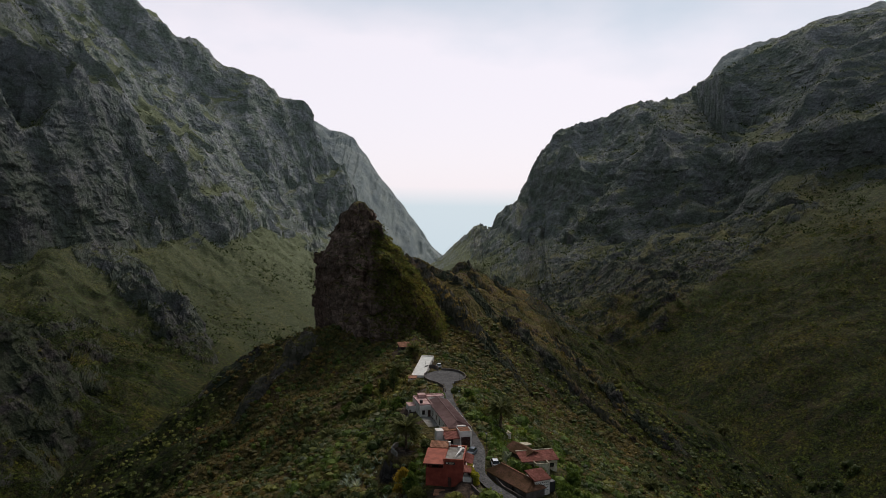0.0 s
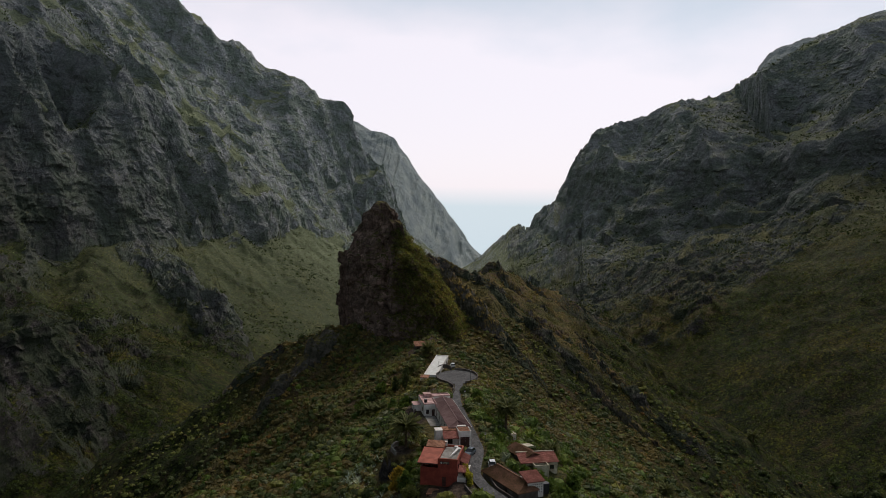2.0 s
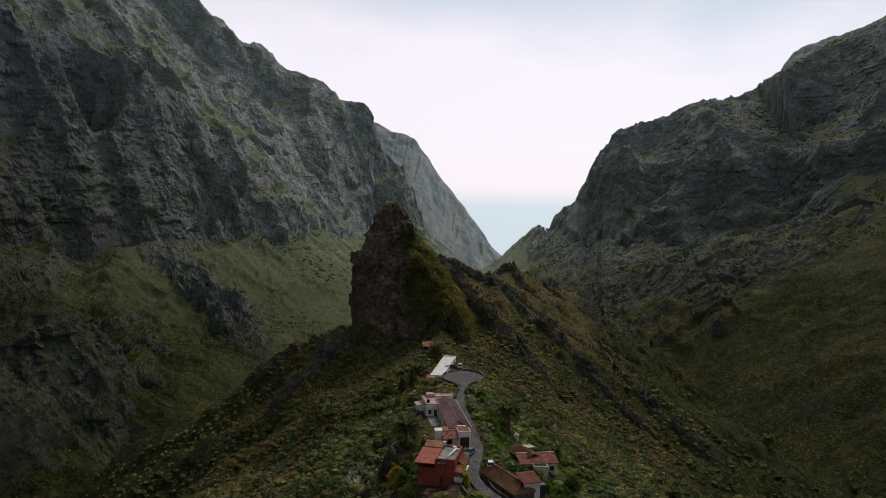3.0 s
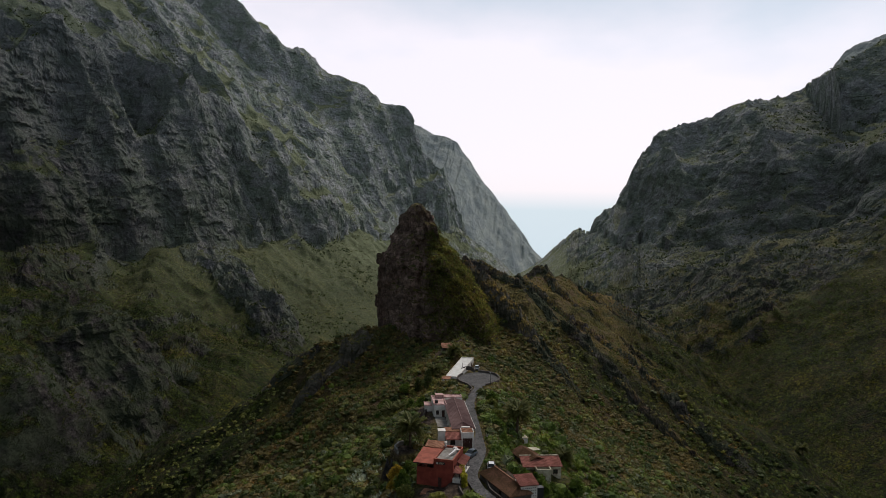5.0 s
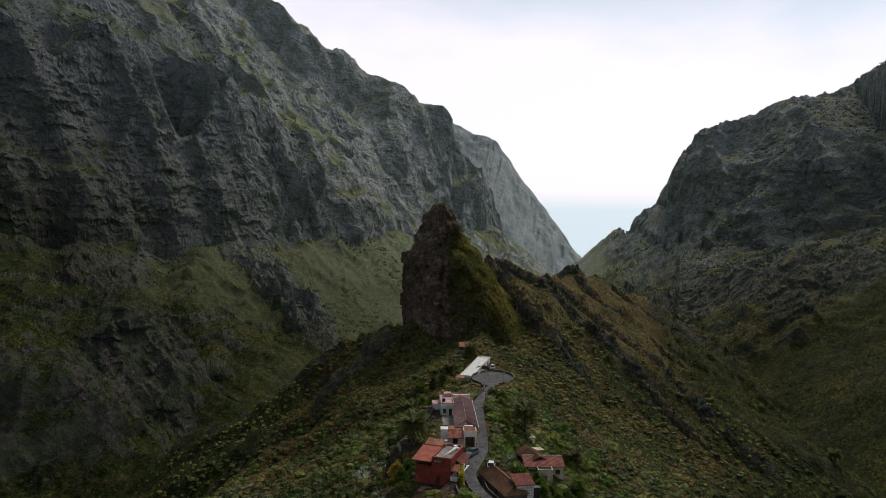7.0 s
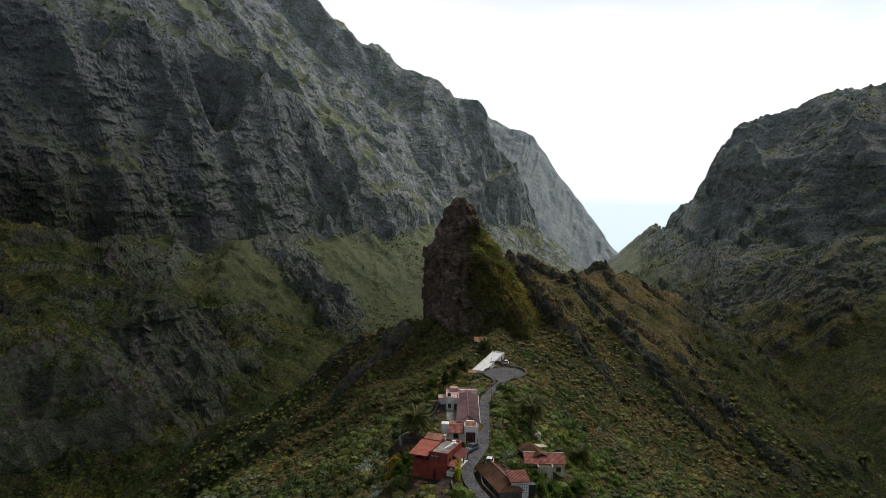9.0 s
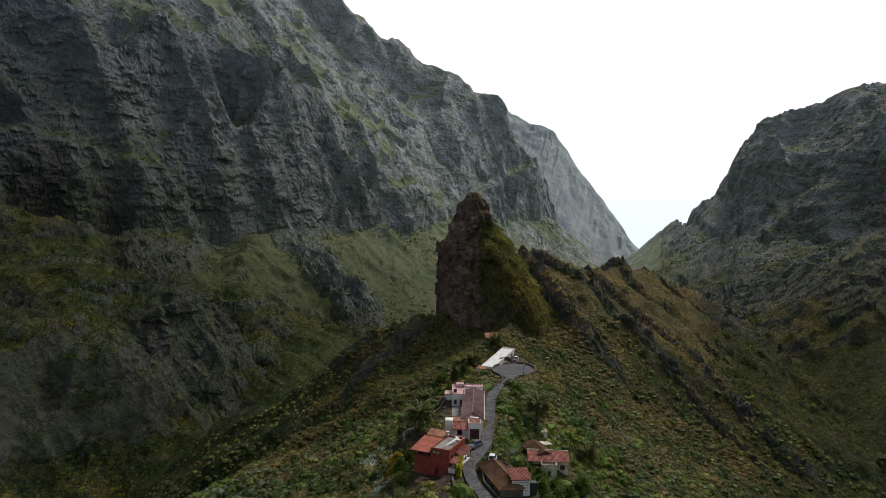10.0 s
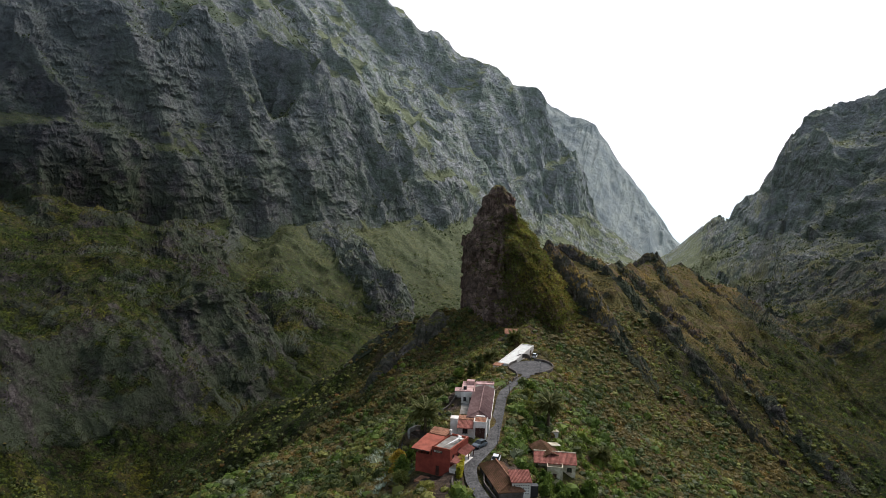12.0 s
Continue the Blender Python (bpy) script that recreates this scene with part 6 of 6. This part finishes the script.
scatter("tall_scrub", "rounded green bushes scattered over the ridge", TREE_LEAF, 330, (-40, 34, 118, 330), (0.8, 1.9), TALL, 30, patches(26, 0.12, 409))
scatter("tall_scrub", "rounded yellow-green bushes scattered over the ridge", LIME, 260, (-40, 34, 118, 360), (0.7, 1.6), TALL, 31, patches(30, 0.15, 410))
scatter("tall_scrub", "bright green bushes below the pinnacle", LIME, 240, (-24, 2, 225, 335), (0.8, 1.7), TALL, 28, lambda x, y: (x < -12) & (fbm(x / 16, y / 16, seed=408) > -0.05))
scatter("tall_scrub", "dense laurel bushes on the lower slopes", LAUREL, 480, (-50, 36, 118, 300), (0.8, 2.0), TALL, 26, off_ridge(30, -0.2, 406), 1.3)
mid = (-56, 36, 330, 800)
scatter("scrub", "olive scrub on the middle slopes", OLIVE, 4000, mid, (0.9, 2.2), MID, 21, on_ridge, 1.1)
scatter("scrub", "dark green scrub on the middle slopes", GREEN, 2800, mid, (1.0, 2.6), MID, 22, lambda x, y: on_ridge(x, y) & (fbm(x / 70, y / 70, octaves=3, seed=411) > -0.2), 1.2)
scatter("scrub", "dark laurel scrub on the valley sides", LAUREL, 6000, mid, (1.0, 2.8), MID, 25, off_ridge(60, -0.25, 414), 1.6)
scatter("scrub", "pale olive tufts on the slope across the gully", OLIVE, 2800, (8, 36, 330, 900), (0.8, 1.7), MID, 52, off_ridge(30, -0.1, 417), 1.3)
scatter("scrub", "green scrub on the slope across the gully", GREEN, 6400, (8, 36, 330, 900), (1.0, 2.6), MID, 29, off_ridge(40, -0.3, 415), 1.3)
scatter("scrub", "yellow-green scrub on the middle slopes", LIME, 2600, mid, (0.8, 2.0), MID, 23, lambda x, y: on_ridge(x, y) & (fbm(x / 50, y / 50, octaves=3, seed=412) > 0.1), 1.0)
scatter("scrub", "grey-green scrub on the middle slopes", GREY, 1600, mid, (0.8, 1.9), MID, 24, patches(45, 0.15, 413), 1.3)
scatter("scrub", "dense dark heath on the slope across the deep gully", LAUREL, 7200, (-60, -22, 300, 720), (1.0, 2.6), MID, 51, lambda x, y: (x < -150) & (fbm(x / 45, y / 45, octaves=3, seed=416) > -0.35), 1.7)
far = (-58, 30, 780, 1500)
scatter("scrub", "dull green scrub on the far slopes", GREEN, 3600, far, (1.2, 3.0), FAR, 31, None, 1.5)
scatter("scrub", "dark green scrub on the far slopes", LAUREL, 8800, far, (1.4, 3.6), FAR, 32, patches(110, -0.1, 421), 1.6)
scatter("scrub", "pale grey-green scrub on the far slopes", GREY, 2000, far, (1.0, 2.4), FAR, 33, patches(90, 0.1, 422), 1.7)


def frond_mesh(name, length, rise, fall, seed):
    """A feathered palm leaf along +x: an arched rib with leaflets on both sides."""
    rnd = np.random.RandomState(seed)
    bm = bmesh.new()

    def rib(t):
        return Vector((length * t * (1 - 0.15 * t), 0, rise * t - fall * t * t))
    n = 18
    for i in range(n):
        a, b = rib(i / n), rib((i + 1) / n)
        w0, w1 = 0.05 * (1 - i / n) + 0.01, 0.05 * (1 - (i + 1) / n) + 0.01
        v = [bm.verts.new(p) for p in (a + Vector((0, w0, 0)), a - Vector((0, w0, 0)), b - Vector((0, w1, 0)), b + Vector((0, w1, 0)))]
        bm.faces.new(v)
        if i > 1:
            t = i / n
            ln = length * 0.24 * math.sin(math.pi * min(1, 0.12 + t * 0.88)) + 0.12
            for sgn in (-1, 1):
                for h in (0.0, 0.5):
                    base = a.lerp(b, h)
                    tip = base + Vector((ln * 0.65, sgn * ln * rnd.uniform(0.6, 0.85), -ln * rnd.uniform(0.1, 0.5)))
                    q = [bm.verts.new(p) for p in (base - Vector((0.08, 0, 0)), base + Vector((0.11, 0, 0.02)), tip)]
                    bm.faces.new(q)
    me = bpy.data.meshes.new(name)
    bm.to_mesh(me)
    bm.free()
    me.materials.append(PALM_LEAF)
    return me


FRONDS = [frond_mesh("frond", 3.4, 2.9, 1.3, 1), frond_mesh("frond", 3.8, 1.9, 1.9, 2), frond_mesh("frond", 3.7, 0.8, 2.3, 3), frond_mesh("frond", 3.0, -0.2, 2.2, 4)]


def palm(x, y, tall, spread=1.0, z=None, seed=0):
    rnd = np.random.RandomState(900 + seed)
    z = height(x, y) if z is None else z
    p = thing("palm_tree", pose(x, y, z), "tall date palm with a full feathery crown" if tall > 3 else "young palm with arching fronds among the scrub", "palm", "palms on the hillside")
    bm = bmesh.new()
    prev, r = Vector((0, 0, -0.5)), 0.36 * min(1, 0.7 + tall / 20)
    lean = Vector((rnd.uniform(-0.3, 0.3), rnd.uniform(-0.3, 0.3), 0)) * tall / 7
    for i in range(1, 11):
        t = i / 10
        q = Vector((0, 0, tall * t)) + lean * t * t
        rod(bm, prev, q, r * (1.06 - 0.25 * t + 0.1), r * (1 - 0.25 * t), 10)
        prev = q
    part("trunk", bm, BARK, p)
    part("crown_base", rod(bmesh.new(), prev - Vector((0, 0, 0.5)), prev + Vector((0, 0, 0.5)), r * 1.25, r * 0.7, 10), BARK, p)
    n = 74
    for i in range(n):
        t = i / n
        f = new("frond", FRONDS[0 if t < 0.3 else 1 if t < 0.6 else 2 if t < 0.85 else 3])
        f.parent = p
        f.matrix_basis = Matrix.Translation(prev + Vector((0, 0, 0.4 - 0.5 * t))) @ pose(0, 0, 0, rnd.uniform(-12, 12), rnd.uniform(-9, 9) - 18 * max(0, 0.18 - t) * 6, i * 137.5 + rnd.uniform(-12, 12)) @ Matrix.Scale(spread * rnd.uniform(0.85, 1.08), 4)
    return p


for k, row in enumerate([(-9.0, 170.5, 4.9, 1.35), (16.2, 195.5, 6.8, 1.25), (-12.0, 270.0, 2.4, 1.0), (-17.5, 256.0, 1.6, 1.0), (-29.0, 236.0, 2.2, 1.05), (29.5, 203.0, 2.2, 0.95), (72, 239, 3.0, 1.0), (-24, 228, 1.8, 0.95), (150, 372, 4.0, 1.1), (191, 404, 5.0, 1.2), (-36, 216, 1.2, 0.8)]):
    palm(*row, seed=k)


def leafy_tree(name, x, y, tall, wide, mat, label, seed, shape="round", leaves=900, sink=0.0):
    """A trunk with limbs and an uneven crown of leaf clumps."""
    rnd = np.random.RandomState(700 + seed)
    t = thing(name, pose(x, y, height(x, y) - sink), label, "tree")
    bm = bmesh.new()
    rod(bm, (0, 0, -0.6), (0.1, 0, tall * 0.45), 0.06 * tall ** 0.7 + 0.05, 0.05 * tall ** 0.6, 9)
    tips = []
    for i in range(9):
        a, h = i * 2.4, tall * rnd.uniform(0.25, 0.5)
        q = Vector((math.cos(a) * wide * 0.55, math.sin(a) * wide * 0.55, h + tall * rnd.uniform(0.12, 0.35)))
        rod(bm, (0.05, 0, h), q, 0.07, 0.025, 6)
        tips.append(q)
    part("trunk", bm, TWIG, t)
    lumps = []
    for i in range(22):
        a, u = rnd.uniform(0, 2 * math.pi), rnd.uniform(0.12, 1.0)
        prof = math.sin(math.pi * min(1, u * 0.85 + 0.12)) if shape == "round" else (1.08 - u) ** 0.8
        lumps.append((np.array([math.cos(a) * wide * prof * rnd.uniform(0.3, 0.8), math.sin(a) * wide * prof * rnd.uniform(0.3, 0.8), tall * u * 0.92]), wide * rnd.uniform(0.22, 0.42) * (0.5 + 0.6 * prof)))
    tris = []
    for i in range(leaves):
        c, r = lumps[i % len(lumps)]
        d = rnd.normal(size=3)
        d /= np.linalg.norm(d)
        p = c + d * r * rnd.uniform(0.6, 1.05)
        e1, e2 = rnd.normal(size=3), rnd.normal(size=3)
        w = rnd.uniform(0.26, 0.55)
        tris.append([p - e1 / np.linalg.norm(e1) * w * 0.5, p + e1 / np.linalg.norm(e1) * w * 0.5, p + e2 / np.linalg.norm(e2) * w])
    crown = triangle_mesh("crown", np.array(tris), mat)
    crown.parent = t
    return t


leafy_tree("tree", -17.5, 244, 9.0, 2.6, GREEN, "tall dark conical tree beside the white hall", 1, "cone", 1500)
leafy_tree("tree", -21.5, 247, 6.5, 2.2, GREEN, "dark conical tree beside the white hall", 2, "cone", 1200)
leafy_tree("autumn_tree", -8.6, 154.2, 6.4, 2.7, ORANGE_LEAF, "small tree with yellow-orange leaves beside the red house", 3, leaves=2800)
leafy_tree("tree", -6.8, 151.5, 5.4, 2.4, TREE_LEAF, "dense dark green tree beside the red house", 4, leaves=2600)
leafy_tree("tree", -6.6, 156.0, 5.2, 2.0, TREE_LEAF, "dense dark green tree beside the veranda", 5, leaves=2400)
leafy_tree("tree", -5.4, 147.5, 3.6, 2.0, LIME, "leafy yellow-green bush below the red house", 6)
for k, (x, y, h, w) in enumerate([(24.5, 151.5, 6.0, 2.8), (27.5, 153.5, 6.4, 2.9), (23.4, 155.5, 5.0, 2.4), (31, 157, 5.4, 2.8), (29, 149, 6.2, 3.0), (22.4, 160.5, 4.6, 2.4), (26, 161, 4.4, 2.4), (29.5, 162.5, 4.0, 2.2), (19.5, 159.5, 3.2, 1.8), (34, 162, 5.0, 2.8), (26.5, 144.5, 5.6, 2.8), (33, 153, 5.4, 2.8), (31.5, 166, 4.2, 2.4)]):
    leafy_tree("tree", x, y, h, w, TREE_LEAF, "leafy green tree below the cream house", 20 + k, leaves=2000)
for k, (x, y, h, w) in enumerate([(10.5, 196, 3.6, 2.4), (11.5, 187, 3.2, 2.2), (8.5, 203, 3.0, 2.2), (13.5, 179, 3.4, 2.2), (7.6, 210, 2.8, 2.0), (18.5, 181, 2.8, 2.0), (15, 205, 3.0, 2.2)]):
    leafy_tree("tree", x, y, h, w, LIME if k in (0, 2, 5) else TREE_LEAF, "leafy green bush above the lane's outer edge", 40 + k, leaves=1600)
for k, (x, y, h, w) in enumerate([(-24, 232, 4.2, 2.8), (-33, 246, 4.5, 3.0), (-27, 252, 3.8, 2.6), (-14, 214, 3.6, 2.4), (-19, 221, 3.4, 2.4), (-13, 205, 3.0, 2.0)]):
    leafy_tree("tree", x, y, h, w, TREE_LEAF, "dark green tree on the shaded slope", 60 + k, leaves=1800)


YELLOW = leaf_material("yellow_green_hedge_leaves", (0.22, 0.22, 0.025), (0.44, 0.41, 0.05))


def hedge():
    h = thing("hedge", pose(0, 0, 0), "yellow-green hedge along the lane", "hedge")
    rnd = np.random.RandomState(55)
    tris = []
    for _ in range(3600):
        t = rnd.uniform(0, 1)
        x, y = 6.0 + 1.5 * t, 153.6 - 6.5 * t
        high = 2.1 + 0.35 * math.sin(9 * t)
        p = np.array([x + rnd.uniform(-0.5, 0.5), y + rnd.uniform(-0.3, 0.3), 0.3 - 0.3 * t + rnd.uniform(-0.3, high)])
        a, b = rnd.normal(size=3) * 0.12, rnd.normal(size=3) * 0.16
        tris.append([p - a, p + a, p + b])
    f = triangle_mesh("leaves", np.array(tris), YELLOW)
    f.parent = h
    part("stems", boxes((5.75, 6.05, 150.8, 153.4, -0.8, 1.2), (6.45, 6.75, 147.8, 150.6, -1.0, 1.0)), TWIG, h)


hedge()


def agave(rnd, blades=16):
    tris = []
    for i in range(blades):
        a, e = i * 2.4, rnd.uniform(0.3, 1.25)
        d = np.array([math.cos(a) * math.cos(e), math.sin(a) * math.cos(e), math.sin(e)])
        w = np.array([-math.sin(a), math.cos(a), 0]) * 0.11
        tris.append([-w, w, d * rnd.uniform(0.8, 1.1)])
    return np.array(tris)


PALE = leaf_material("pale_blue_green_agave", (0.22, 0.27, 0.24), (0.42, 0.48, 0.44))
AGAVES = [agave(rs) for _ in range(4)]
scatter("agaves", "pale blue-green agaves below the red house", PALE, 330, (-26, -5, 145, 195), (1.0, 1.9), AGAVES, 61, lambda x, y: (np.hypot((x + 19) / 7, (y - 171) / 9) < 1) | (np.hypot(x + 14, y - 152) < 5))
scatter("agaves", "scattered pale agaves on the ridge", PALE, 420, near, (0.6, 1.3), AGAVES, 62)


def boulders(name, label, count, region, size, seed, keep=None):
    rnd = np.random.RandomState(seed)
    t = [clump(rnd, 0, (5, 2)) * np.array([1, 1, 0.8]) for _ in range(5)]
    ob = scatter(name, label, BOULDER, count, region, size, t, seed, keep, 1.6)
    return tagged(ob, "", "rocks")


def pinnacle_tufts():
    """Grass and shrubs on the ledges of the plug."""
    me = bpy.data.objects["rock_pinnacle"].data
    n = len(me.polygons)
    c, nm = np.empty(n * 3), np.empty(n * 3)
    me.polygons.foreach_get("center", c)
    me.polygons.foreach_get("normal", nm)
    c, nm = c.reshape(-1, 3), nm.reshape(-1, 3)
    rnd = np.random.RandomState(81)
    ok = np.where((nm[:, 2] > 0.12) & (c[:, 2] > -8) & (c[:, 0] > -34) & (c[:, 1] < 372) & (c[:, 2] < 50) & (rnd.uniform(0, 1, n) < 0.5))[0]
    for mat, share, label in ((OLIVE, 0.3, "olive tufts on the rock ledges"), (LIME, 0.75, "yellow-green tufts on the rock ledges"), (GREEN, 1.0, "dark green bushes on the rock ledges")):
        k = rnd.uniform(0, 1, len(ok)) < share
        out = [LOW[i % 6] * rnd.uniform(0.8, 2.5) + c[i] for i in ok[k]]
        ok = ok[~k]
        tagged(triangle_mesh("rock_tufts", np.concatenate(out), mat), label, "shrubs", kind="stuff")


pinnacle_tufts()
boulders("boulders", "dark basalt boulders among the scrub", 900, (-50, 36, 120, 420), (0.4, 1.6), 71)
